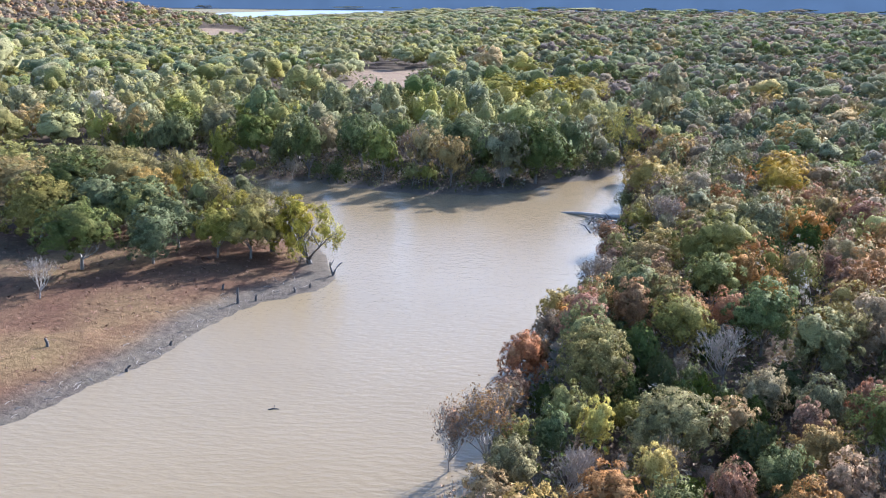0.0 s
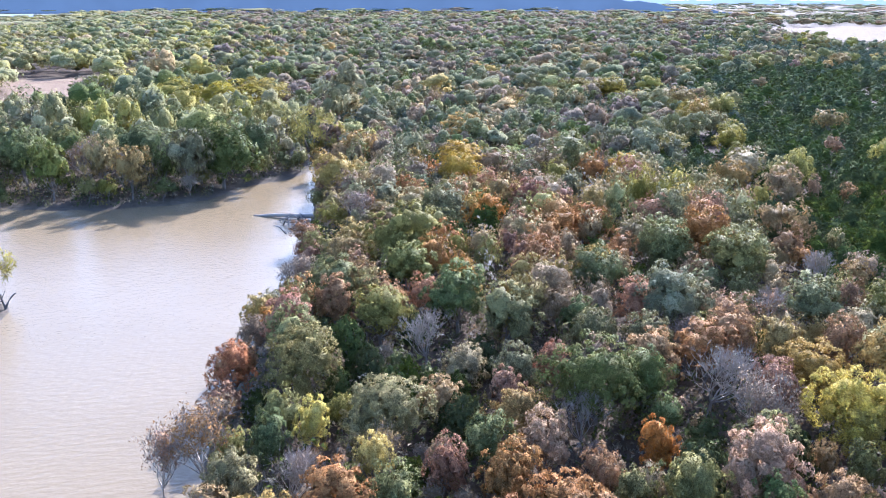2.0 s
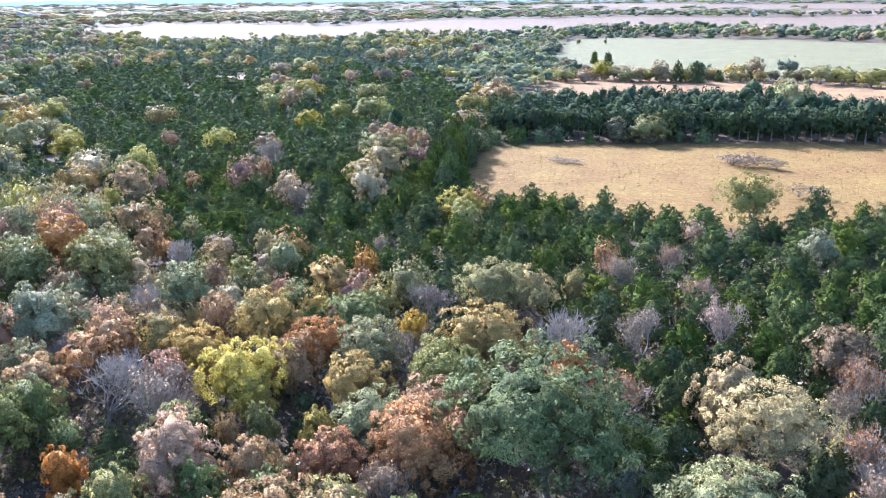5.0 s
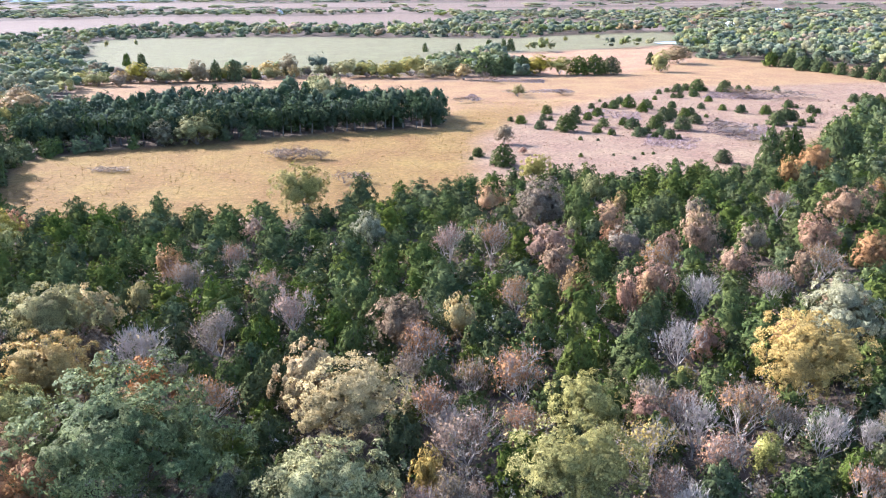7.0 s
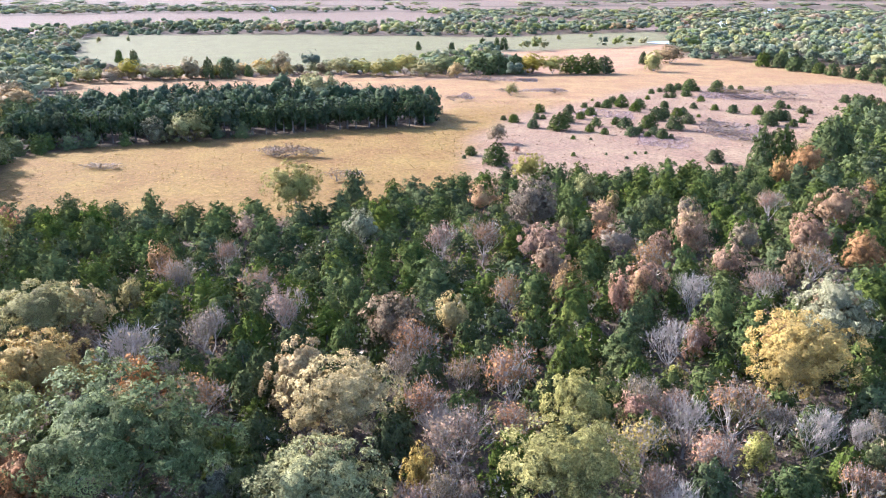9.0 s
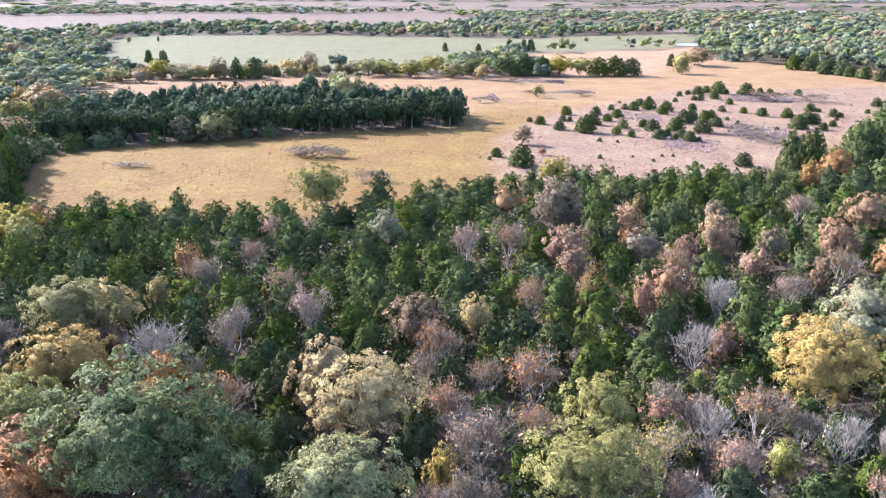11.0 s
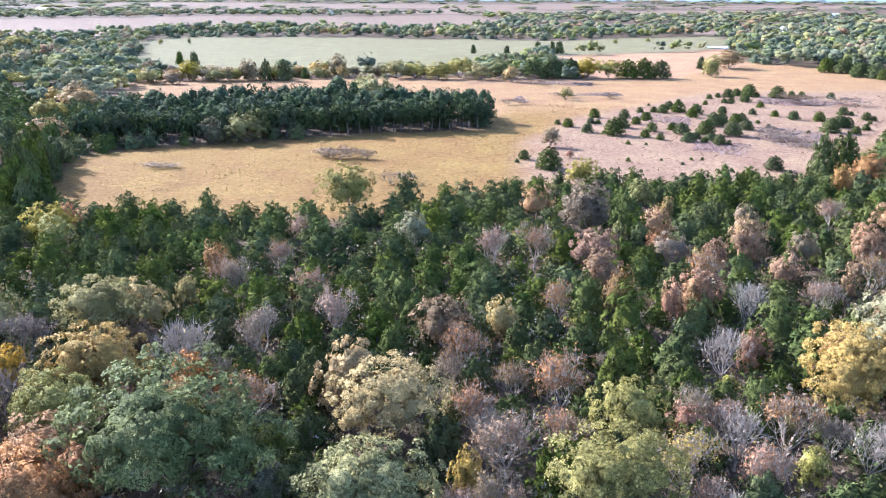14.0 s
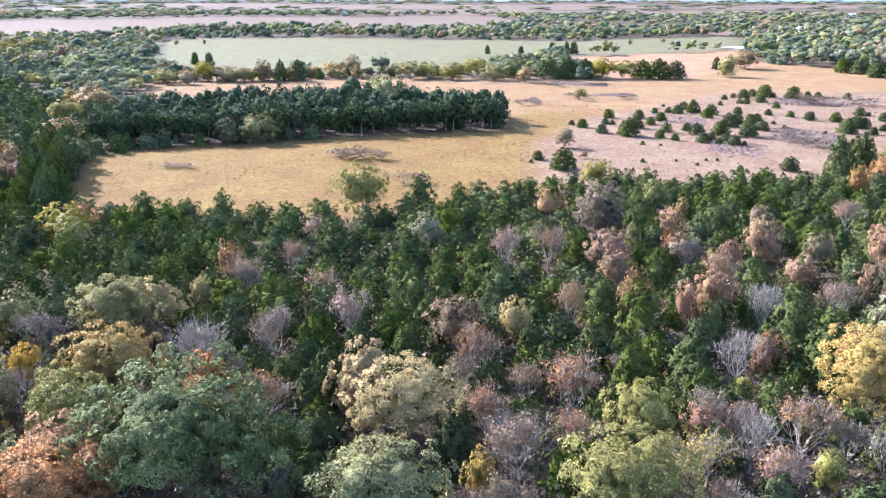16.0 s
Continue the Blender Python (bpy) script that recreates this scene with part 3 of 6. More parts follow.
for _ in range(5):
    v, f, facing = broad_leaves(int(rng.integers(3, 6)), 44, 34, 0.2, 0.075)
    v = v * np.array([0.46, 0.46, 0.48]) + np.array([0, 0, 0.49])
    PROTO["row"].append((mesh_of("crown", v, f, facing), PROTO["cedar"][0][1], DARK_BARK))
PROTO["shrub"] = []
for _ in range(3):
    (v, f), tips, ways = limbs(((9, 0.6), (5, 0.5)), 1.1, 0.6, -0.95, 0.03, fork=0.1)
    v, f = joined([thirds((v, f)), twig_mesh(tips, ways, 9)])
    PROTO["shrub"].append((sparse_mesh(300, 0.06, np.concatenate([tips, tips + ways * 0.15])), mesh_of("stems", v, f, flat=False), BRUSH))

WORDS = {
    "fresh": "fresh green", "pale": "whitish-green", "green": "green", "olive": "olive-green", "silver": "pale grey-green", "lime": "yellow-green", "yellow": "bright yellow", "gold": "golden", "tan": "tan",
    "rust": "rust-red", "red": "dull red", "pink": "pinkish-brown", "rustpink": "russet", "mauve": "dull mauve-brown", "brown": "brown", "grey": "grey", "cedar": "dark green", "dark": "shade-darkened green", "cool": "blue-green"}
SAID = {
    "oak": ("broadleaf_tree", "%s autumn crown of a broadleaf tree in the woods", "tree"),
    "locust": ("locust_tree", "feathery %s crown of a locust tree in the woods", "tree"),
    "willow": ("willow_tree", "tall %s willow with drooping sprays by the water", "tree"),
    "thin": ("thinning_tree", "half-bare tree with sparse %s leaves and pale twigs", "tree"),
    "bare": ("bare_tree", "leafless tree with spreading %s branches in the woods", "tree"),
    "cedar": ("cedar_tree", "%s pointed red cedar standing in the woods", "tree"),
    "row": ("shelterbelt_cedar", "tall %s cedar with a bare trunk in a shelter belt", "tree"),
    "shrub": ("shrub", "leafless %s twiggy shrub on open ground", "shrub")}
placed = []
SPOT = {"oak": SAID["oak"]}


def plant(kind, colour, x, y, tall, radius, far=False):
    """One tree at x, y with its height and its crown's radius."""
    z = float(height(np.array([x]), np.array([y]))[0])
    z = max(z, -0.2)
    name, words, category = SPOT["oak"] if kind == "oak" else SAID[kind]
    tree = new(name)
    tree.empty_display_size = 0.5
    pool = PROTO[kind + "_far"] if far and kind + "_far" in PROTO else PROTO["oak_big"] if kind == "oak" and radius > 4.2 and math.hypot(x, y) < 92 else PROTO["oak_far"] if kind == "oak" and math.hypot(x, y) > 260 else PROTO[kind]
    crown, trunk, bark = pool[int(rng.integers(len(pool)))]
    turn = rng.uniform(0, 360)
    tagged(tree, words % WORDS[colour], category, "shrubs on open ground" if kind == "shrub" else "trees of the shelter belt" if kind == "row" else "trees of the woods")
    if kind == "cedar" and math.hypot(x, y) < 150:
        tall, radius = tall * 0.85, radius * 1.12
    if kind in ("cedar", "row"):
        tree.matrix_basis = pose(x, y, z, rng.uniform(-3, 3), rng.uniform(-3, 3), turn) @ Matrix.Diagonal((radius * 2.35, radius * 2.35, tall, 1))
        part("trunk", trunk, bark, tree)
        part("crown", crown, LEAF[colour], tree)
    else:
        up = tall * 0.5
        tree.matrix_basis = pose(x, y, z, 0, 0, turn) @ Matrix.Diagonal((radius, radius, up, 1))
        lift = 0.72 if name == "hedgerow_tree" else 1.03
        c = part("crown", crown, LEAF[colour], tree)
        t = part("trunk", trunk, bark, tree)
        c.location.z = lift
        t.location.z = lift + 0.02
    placed.append((x, y, radius))
    return tree


# ---- trees that stand out ----
SPOT["oak"] = ("riverside_tree", "%s broad-crowned tree on the river bank", "tree")
plant("willow", "lime", -21.4, 133.2, 10.7, 6.1)
plant("willow", "lime", -28.2, 138.3, 10.7, 6.1)
plant("willow", "lime", -35.1, 141.9, 9.6, 5.5)
plant("willow", "lime", -46.1, 159.7, 11.4, 6.5)
plant("oak", "green", -45.3, 129.8, 9.3, 5.2)
plant("oak", "green", -55.1, 126.6, 11.0, 6.7)
plant("bare", "brown", -55.5, 113.1, 6.7, 2.8)
plant("oak", "gold", -76.4, 155.0, 12.8, 8.3)
plant("oak", "green", -66.3, 155.4, 13.3, 8.8)
plant("oak", "lime", -60.6, 161.0, 12.8, 8.3)
plant("willow", "lime", -53.5, 164.8, 12.4, 7.1)
plant("willow", "lime", 48.1, 228.3, 14.3, 8.1)
plant("willow", "lime", 40.2, 238.8, 14.0, 8.0)
plant("oak", "green", 21.0, 195.7, 16.5, 8.7)
plant("oak", "green", 5.9, 205.4, 13.6, 9.1)
plant("oak", "olive", -6.0, 256.0, 14.0, 10.3)
plant("oak", "lime", 33.1, 296.8, 14.0, 14.2)
plant("oak", "olive", 20.2, 304.6, 14.0, 13.4)
plant("oak", "lime", 48.0, 306.9, 14.0, 12.5)
plant("thin", "rust", -6.8, 206.1, 11.9, 5.3)
plant("oak", "green", -19.9, 209.0, 14.1, 7.0)
plant("oak", "tan", -30.2, 219.4, 10.8, 4.5)
plant("oak", "green", -34.6, 207.3, 13.6, 6.6)
plant("oak", "green", -45.8, 208.8, 13.8, 6.7)
plant("oak", "olive", -56.3, 218.2, 14.2, 7.0)
plant("oak", "green", -65.1, 219.1, 13.8, 6.7)
plant("oak", "olive", -12.7, 227.2, 11.5, 5.0)
plant("thin", "brown", -0.1, 197.3, 10.5, 4.4)
plant("oak", "green", 13.1, 239.7, 14.2, 7.1)
plant("oak", "olive", -68.6, 143.1, 11.4, 7.1)
plant("oak", "olive", -77.2, 171.1, 12.0, 7.6)
plant("oak", "lime", -51.1, 170.3, 10.9, 6.6)
plant("oak", "lime", -40.4, 152.1, 9.4, 5.3)
plant("oak", "green", -52.4, 147.2, 11.0, 6.7)
plant("oak", "green", -59.0, 146.7, 11.1, 6.8)
plant("oak", "lime", -30.7, 132.9, 9.3, 5.1)
plant("oak", "lime", -25.1, 139.2, 9.8, 5.6)
plant("oak", "olive", -92.0, 180.8, 12.7, 8.2)
plant("oak", "lime", -64.3, 182.6, 10.7, 6.4)
plant("oak", "olive", -72.5, 182.4, 11.6, 7.2)
SPOT["oak"] = SAID["oak"]
plant("oak", "fresh", 59.8, 21.9, 13.9, 8.3)
plant("oak", "tan", 77.2, 10.8, 9.0, 3.6)
plant("oak", "gold", 72.0, 6.8, 9.2, 5.4)
plant("oak", "pale", 57.0, 7.0, 9.4, 5.4)
plant("locust", "lime", 57.6, -11.2, 9.8, 5.6)
plant("oak", "gold", 78.5, -38.4, 10.3, 5.7)
plant("oak", "lime", 70.4, -15.1, 8.1, 3.6)
plant("thin", "pink", 86.4, 0.0, 7.5, 3.2)
plant("thin", "pink", 77.5, -9.5, 8.4, 3.9)
plant("thin", "pink", 65.9, -3.9, 8.1, 3.6)
plant("thin", "pink", 79.4, -5.0, 6.2, 2.1)
plant("thin", "mauve", 81.2, 1.2, 6.1, 2.0)
plant("thin", "pink", 125.4, -4.7, 7.5, 3.2)
plant("thin", "pink", 125.6, -10.7, 8.3, 3.8)
plant("oak", "pink", 121.3, -19.0, 8.5, 3.9)
plant("oak", "pink", 113.3, -19.0, 7.2, 2.9)
plant("oak", "mauve", 143.0, -21.2, 10.2, 5.3)
plant("thin", "pink", 103.3, -12.1, 6.7, 2.5)
plant("thin", "pink", 102.5, -22.0, 5.8, 1.8)
plant("thin", "pink", 113.8, -32.8, 8.1, 3.6)
plant("oak", "rustpink", 105.0, -29.7, 7.3, 3.0)
plant("bare", "grey", 101.1, -34.7, 8.1, 3.6)
plant("bare", "grey", 85.6, -27.7, 7.5, 3.1)
plant("oak", "mauve", 125.6, -50.7, 6.9, 2.6)
plant("thin", "pink", 147.6, -63.5, 7.6, 3.2)
plant("oak", "pink", 140.0, -71.4, 8.8, 4.2)
plant("oak", "pink", 125.4, -60.5, 8.2, 3.7)
plant("thin", "pink", 113.2, -55.5, 7.8, 3.4)
plant("oak", "pink", 117.7, -65.0, 7.5, 3.2)
plant("thin", "pink", 103.3, -44.8, 7.4, 3.1)
plant("oak", "pale", 89.2, -46.8, 9.6, 4.8)
plant("oak", "pale", 133.1, 7.9, 7.2, 2.9)
plant("oak", "olive", 153.5, 20.6, 10.3, 5.4)
plant("oak", "lime", 177.2, -24.2, 8.0, 3.5)
plant("thin", "pink", 119.3, 26.4, 6.7, 2.5)
plant("thin", "mauve", 110.3, 30.5, 6.7, 2.5)
plant("thin", "pink", 105.9, 19.8, 7.0, 2.8)
plant("thin", "pink", 97.3, 15.0, 7.4, 3.1)
plant("thin", "mauve", 90.6, 22.5, 7.6, 3.2)
plant("oak", "lime", 92.0, 41.5, 9.6, 5.6)
plant("oak", "tan", 96.2, 38.0, 7.6, 3.2)
plant("oak", "lime", 103.4, 35.0, 5.7, 1.7)
plant("bare", "brown", 82.0, 29.1, 10.0, 5.1)
plant("oak", "tan", 79.0, 35.9, 9.4, 5.2)
plant("oak", "rust", 77.6, 26.6, 6.8, 2.6)
plant("thin", "mauve", 80.9, 24.3, 5.8, 1.8)
plant("thin", "pink", 70.0, -28.8, 7.6, 3.3)
plant("thin", "pink", 62.0, -24.5, 7.2, 2.9)
plant("bare", "grey", 66.0, -34.3, 7.2, 2.9)
plant("bare", "grey", 65.9, -38.7, 6.0, 1.9)
plant("thin", "gold", 63.3, -18.4, 7.5, 3.2)
plant("thin", "pink", 58.1, -18.4, 6.7, 2.5)
plant("thin", "pink", 58.2, -34.4, 6.1, 2.0)
plant("oak", "rust", 59.0, 29.5, 6.9, 2.7)
plant("cedar", "cedar", 80.7, -1.4, 6.3, 2.2)
plant("cedar", "cedar", 67.4, 1.6, 6.9, 2.4)
plant("cedar", "cedar", 88.7, 13.0, 6.8, 2.4)
plant("cedar", "cedar", 82.8, -16.3, 7.8, 2.7)
plant("cedar", "cedar", 80.0, 21.9, 6.4, 2.2)
plant("cedar", "cedar", 83.1, 15.5, 6.5, 2.2)
plant("cedar", "cedar", 90.6, 7.6, 6.5, 2.2)
plant("cedar", "cedar", 93.2, -25.4, 6.3, 2.2)
plant("cedar", "cedar", 92.0, -6.4, 5.6, 1.9)
plant("cedar", "cedar", 78.2, -22.3, 6.7, 2.3)
plant("cedar", "cedar", 59.4, -23.6, 6.3, 2.2)
plant("cedar", "cedar", 61.6, -35.3, 5.7, 2.0)
plant("oak", "pale", 59.3, 15.3, 6.0, 2.0)
plant("oak", "tan", 153.2, -36.6, 5.8, 1.8)
plant("oak", "silver", 160.8, -33.4, 7.3, 3.0)
plant("cedar", "cedar", 195.2, -80.6, 11.0, 3.8)
plant("cedar", "cedar", 196.6, -86.5, 11.0, 4.2)
plant("oak", "pink", 181.5, -85.0, 8.5, 4.0)
plant("cedar", "cedar", 206.6, -103.2, 11.0, 5.3)
plant("oak", "mauve", 144.6, -47.5, 6.5, 2.3)
plant("thin", "mauve", 58.8, -2.5, 6.1, 2.0)
plant("oak", "tan", 61.9, -0.6, 5.6, 1.6)
plant("cedar", "cedar", 113.6, -29.7, 6.9, 2.4)
plant("cedar", "cedar", 98.9, 5.5, 7.0, 2.4)
plant("oak", "silver", 133.0, -24.4, 6.1, 2.0)
plant("thin", "red", 59.0, -4.2, 4.7, 0.9)
plant("oak", "pink", 122.7, -36.9, 6.3, 2.2)
plant("oak", "yellow", 58.9, 52.7, 9.3, 4.6)
plant("bare", "grey", 52.0, 63.9, 9.7, 4.9)
plant("oak", "tan", 64.2, 68.3, 7.4, 3.1)
plant("thin", "brown", 52.9, 57.4, 8.1, 3.6)
plant("oak", "tan", 71.8, 59.9, 9.2, 4.5)
plant("oak", "rust", 71.2, 66.9, 7.2, 2.9)
plant("oak", "tan", 62.8, 42.7, 8.6, 4.1)
plant("oak", "pale", 74.8, 49.6, 5.5, 1.5)
plant("oak", "silver", 68.6, 36.0, 8.8, 4.3)
plant("oak", "gold", 79.3, 45.7, 6.4, 2.2)
plant("thin", "mauve", 87.2, 48.1, 7.6, 3.3)
plant("oak", "rust", 44.4, 47.9, 8.5, 4.0)
plant("oak", "rust", 40.3, 55.8, 6.3, 2.1)
plant("oak", "rust", 47.6, 42.8, 6.8, 2.6)
plant("oak", "lime", 55.5, 41.8, 6.1, 2.0)
plant("oak", "gold", 52.7, 49.6, 5.2, 1.3)
plant("oak", "rust", 55.0, 31.4, 9.1, 4.4)
plant("oak", "green", 43.1, 43.9, 6.5, 2.3)
plant("oak", "green", 45.3, 39.0, 6.4, 2.3)
plant("thin", "brown", 50.2, 31.7, 6.9, 2.7)
plant("oak", "silver", 71.7, 100.7, 9.3, 4.6)
plant("oak", "silver", 76.9, 91.8, 10.1, 5.2)
plant("oak", "silver", 74.5, 74.6, 9.0, 4.3)
plant("oak", "silver", 59.7, 82.3, 9.2, 4.5)
plant("oak", "rust", 80.3, 103.5, 10.1, 5.3)
plant("oak", "gold", 88.4, 121.3, 8.6, 4.0)
plant("bare", "mauve", 86.4, 86.5, 8.5, 3.9)
plant("bare", "grey", 71.3, 78.0, 7.6, 3.3)
plant("oak", "olive", 52.4, 75.8, 7.2, 2.9)
plant("oak", "green", 45.2, 65.7, 7.8, 3.4)
plant("oak", "silver", 54.4, 46.9, 5.9, 1.8)
plant("oak", "pink", 126.8, 97.2, 7.2, 2.9)
plant("oak", "tan", 156.0, 96.0, 9.6, 4.8)
plant("oak", "tan", 137.3, 88.4, 8.6, 4.1)
plant("thin", "mauve", 159.9, 129.2, 8.6, 4.1)
plant("oak", "tan", 166.7, 222.6, 9.9, 5.1)
plant("oak", "lime", 157.9, 218.0, 8.6, 4.1)
plant("oak", "olive", 159.4, 204.9, 9.1, 4.4)
plant("oak", "olive", 135.6, 165.1, 7.4, 3.1)
plant("oak", "tan", 113.9, 139.4, 8.9, 4.3)
plant("oak", "tan", 116.4, 127.8, 9.3, 4.6)
plant("oak", "olive", 240.0, 192.6, 9.1, 4.4)
plant("oak", "tan", 249.6, 191.3, 9.5, 4.7)
plant("oak", "olive", 261.0, 192.3, 8.8, 4.2)
plant("oak", "olive", 124.6, 61.7, 7.4, 3.1)
plant("oak", "rust", 139.0, 66.0, 6.1, 2.1)
plant("oak", "tan", 99.1, 82.3, 6.1, 2.0)
plant("thin", "pink", 107.6, 67.1, 5.6, 1.6)
plant("thin", "pink", 111.5, 32.3, 6.5, 2.4)
plant("oak", "tan", 212.5, 105.2, 8.2, 3.7)
plant("cedar", "cedar", 21.1, 86.4, 8.1, 2.8)
plant("cedar", "cedar", 22.9, 75.4, 6.1, 2.1)
plant("cedar", "cedar", 26.8, 73.5, 6.1, 2.1)
plant("cedar", "cedar", 22.3, 81.2, 6.5, 2.2)
plant("cedar", "cedar", 28.9, 72.9, 5.7, 2.0)
plant("cedar", "cedar", 18.2, 79.0, 5.0, 1.7)
plant("cedar", "cedar", 50.8, 84.3, 5.9, 2.0)
plant("cedar", "cedar", 54.3, 125.2, 9.3, 3.2)
plant("cedar", "cedar", 48.1, 122.0, 7.7, 2.7)
plant("cedar", "cedar", 38.6, 77.3, 4.4, 1.5)
plant("cedar", "cedar", 65.8, 72.8, 4.5, 1.5)
plant("oak", "olive", 14.9, 79.5, 8.9, 4.3)
plant("thin", "rustpink", 4.1, 71.3, 9.3, 4.6)
plant("oak", "red", 8.9, 86.6, 7.2, 2.9)
plant("oak", "red", 15.8, 93.7, 7.9, 3.5)
plant("oak", "rust", 22.8, 98.9, 7.7, 3.3)
plant("oak", "silver", 24.2, 104.1, 9.5, 4.7)
plant("oak", "silver", 34.6, 106.2, 9.2, 4.6)
plant("oak", "olive", 38.3, 117.0, 11.8, 6.6)
plant("oak", "green", 36.8, 92.8, 9.5, 4.8)
plant("oak", "olive", 27.8, 101.9, 6.7, 2.5)
plant("oak", "rust", 52.8, 102.3, 8.9, 4.3)
plant("oak", "green", 57.3, 94.7, 8.7, 4.1)
plant("oak", "red", 50.7, 152.5, 7.9, 3.5)
plant("oak", "red", 67.5, 137.5, 8.7, 4.1)
plant("oak", "silver", 51.4, 135.2, 9.3, 4.6)
plant("oak", "tan", 41.4, 171.7, 10.5, 5.5)
plant("oak", "gold", 48.1, 179.7, 7.0, 2.8)
plant("thin", "mauve", 37.0, 143.0, 9.1, 4.4)
plant("oak", "gold", 64.8, 163.5, 9.7, 4.9)
plant("oak", "gold", 95.5, 151.9, 8.7, 4.2)
plant("oak", "silver", 80.0, 144.3, 7.7, 3.3)
plant("oak", "silver", 76.5, 155.7, 8.4, 3.9)
plant("oak", "rust", 68.1, 118.0, 8.4, 3.9)
plant("oak", "gold", 78.2, 129.7, 8.3, 3.8)
plant("oak", "olive", 39.7, 85.3, 9.2, 4.5)
plant("oak", "tan", 47.3, 87.0, 7.0, 2.7)
plant("bare", "grey", 29.9, 84.8, 7.9, 3.4)
plant("oak", "green", 48.3, 83.4, 6.9, 2.7)
plant("oak", "silver", 35.3, 73.2, 7.0, 2.7)
plant("oak", "red", 32.6, 69.6, 6.3, 2.2)
plant("oak", "red", 39.5, 72.7, 6.5, 2.3)
plant("oak", "green", 39.7, 64.7, 10.0, 5.1)
plant("cedar", "cedar", 25.8, 78.8, 5.1, 1.8)
plant("oak", "yellow", 14.0, 70.1, 6.0, 2.0)
plant("thin", "gold", 18.5, 63.4, 6.2, 2.1)
plant("oak", "yellow", 17.0, 61.8, 6.0, 1.9)
plant("oak", "rust", 26.1, 54.3, 7.3, 2.9)
plant("oak", "rust", 22.5, 58.3, 6.2, 2.1)
plant("bare", "grey", 36.8, 62.2, 7.2, 2.9)
plant("oak", "lime", 6.5, 69.5, 6.1, 2.0)
plant("oak", "green", 9.8, 68.5, 6.4, 2.3)
plant("bare", "brown", 10.0, 61.6, 7.1, 2.8)
plant("oak", "olive", 5.7, 62.3, 6.8, 2.6)
plant("oak", "rust", 33.6, 53.1, 5.9, 1.9)
plant("oak", "silver", 34.3, 50.0, 5.9, 1.8)
plant("thin", "mauve", 21.9, 116.7, 8.1, 3.6)
plant("oak", "green", 59.0, 138.3, 7.3, 3.0)
plant("oak", "silver", 73.9, 105.7, 8.4, 3.9)
plant("thin", "rustpink", 0.7, 70.7, 8.2, 2.6)
plant("oak", "lime", 269.4, 217.9, 7.4, 5.4, far=True)
plant("oak", "lime", 274.0, 209.8, 8.4, 6.2, far=True)
plant("oak", "lime", 278.6, 205.7, 9.4, 6.9, far=True)
plant("oak", "olive", 234.3, 159.6, 7.4, 4.4, far=True)
plant("oak", "olive", 237.6, 152.4, 8.4, 5.0, far=True)
plant("oak", "olive", 240.9, 149.2, 9.4, 5.5, far=True)
plant("oak", "lime", 174.8, 106.8, 9.1, 5.9, far=True)
plant("oak", "tan", 148.6, 95.8, 7.8, 4.6, far=True)
plant("oak", "tan", 134.3, 104.8, 6.6, 3.4, far=True)
plant("oak", "lime", 170.3, 154.1, 7.8, 4.6, far=True)
plant("oak", "mauve", 172.9, 140.2, 7.6, 4.4, far=True)
plant("oak", "tan", 199.5, 203.1, 7.9, 4.7, far=True)
plant("oak", "lime", 125.7, 148.6, 7.4, 3.2, far=True)
plant("oak", "lime", 129.0, 143.6, 8.4, 3.6, far=True)
plant("oak", "lime", 132.3, 142.6, 9.4, 4.0, far=True)
plant("oak", "lime", 177.7, 243.0, 7.4, 4.0, far=True)
plant("oak", "lime", 182.1, 237.6, 8.4, 4.5, far=True)
plant("oak", "lime", 186.5, 236.2, 9.4, 5.0, far=True)
plant("oak", "lime", 146.2, 181.0, 7.9, 4.7, far=True)
plant("oak", "lime", 160.3, 310.2, 7.4, 4.0, far=True)
plant("oak", "lime", 165.2, 305.5, 8.4, 4.5, far=True)
plant("oak", "lime", 170.1, 304.8, 9.4, 5.0, far=True)
plant("oak", "lime", 175.2, 307.9, 7.4, 4.0, far=True)
plant("oak", "lime", 180.1, 303.0, 8.4, 4.6, far=True)
plant("oak", "lime", 185.0, 302.1, 9.4, 5.2, far=True)
plant("oak", "tan", 176.1, 272.0, 7.4, 5.6, far=True)
plant("oak", "tan", 182.6, 265.5, 8.4, 6.4, far=True)
plant("oak", "tan", 189.1, 263.0, 9.4, 7.2, far=True)
plant("oak", "lime", 104.8, 164.3, 7.1, 3.9, far=True)
plant("oak", "lime", 132.3, 65.5, 7.4, 4.2, far=True)
plant("oak", "lime", 274.4, 132.3, 8.3, 5.1, far=True)
plant("oak", "tan", 313.4, 148.5, 7.4, 3.2, far=True)
plant("oak", "tan", 315.2, 142.4, 8.4, 3.6, far=True)
plant("oak", "tan", 317.0, 140.3, 9.4, 4.0, far=True)
plant("oak", "lime", 593.4, 337.3, 7.4, 5.5, far=True)
plant("oak", "lime", 597.1, 328.6, 8.4, 6.2, far=True)
plant("oak", "lime", 600.8, 323.9, 9.4, 6.9, far=True)
plant("oak", "lime", 627.7, 334.6, 7.4, 5.6, far=True)
plant("oak", "lime", 631.3, 325.5, 8.4, 6.4, far=True)
plant("oak", "lime", 634.9, 320.4, 9.4, 7.2, far=True)
plant("oak", "tan", 356.3, 278.9, 9.0, 5.8, far=True)
plant("oak", "tan", 354.7, 258.9, 9.5, 6.3, far=True)
plant("oak", "lime", 277.0, 175.9, 9.4, 6.2, far=True)
plant("oak", "lime", 213.3, 157.5, 7.5, 4.3, far=True)
plant("oak", "gold", 96.9, 132.2, 7.1, 3.9, far=True)
plant("oak", "lime", 168.7, 307.1, 7.4, 5.5, far=True)
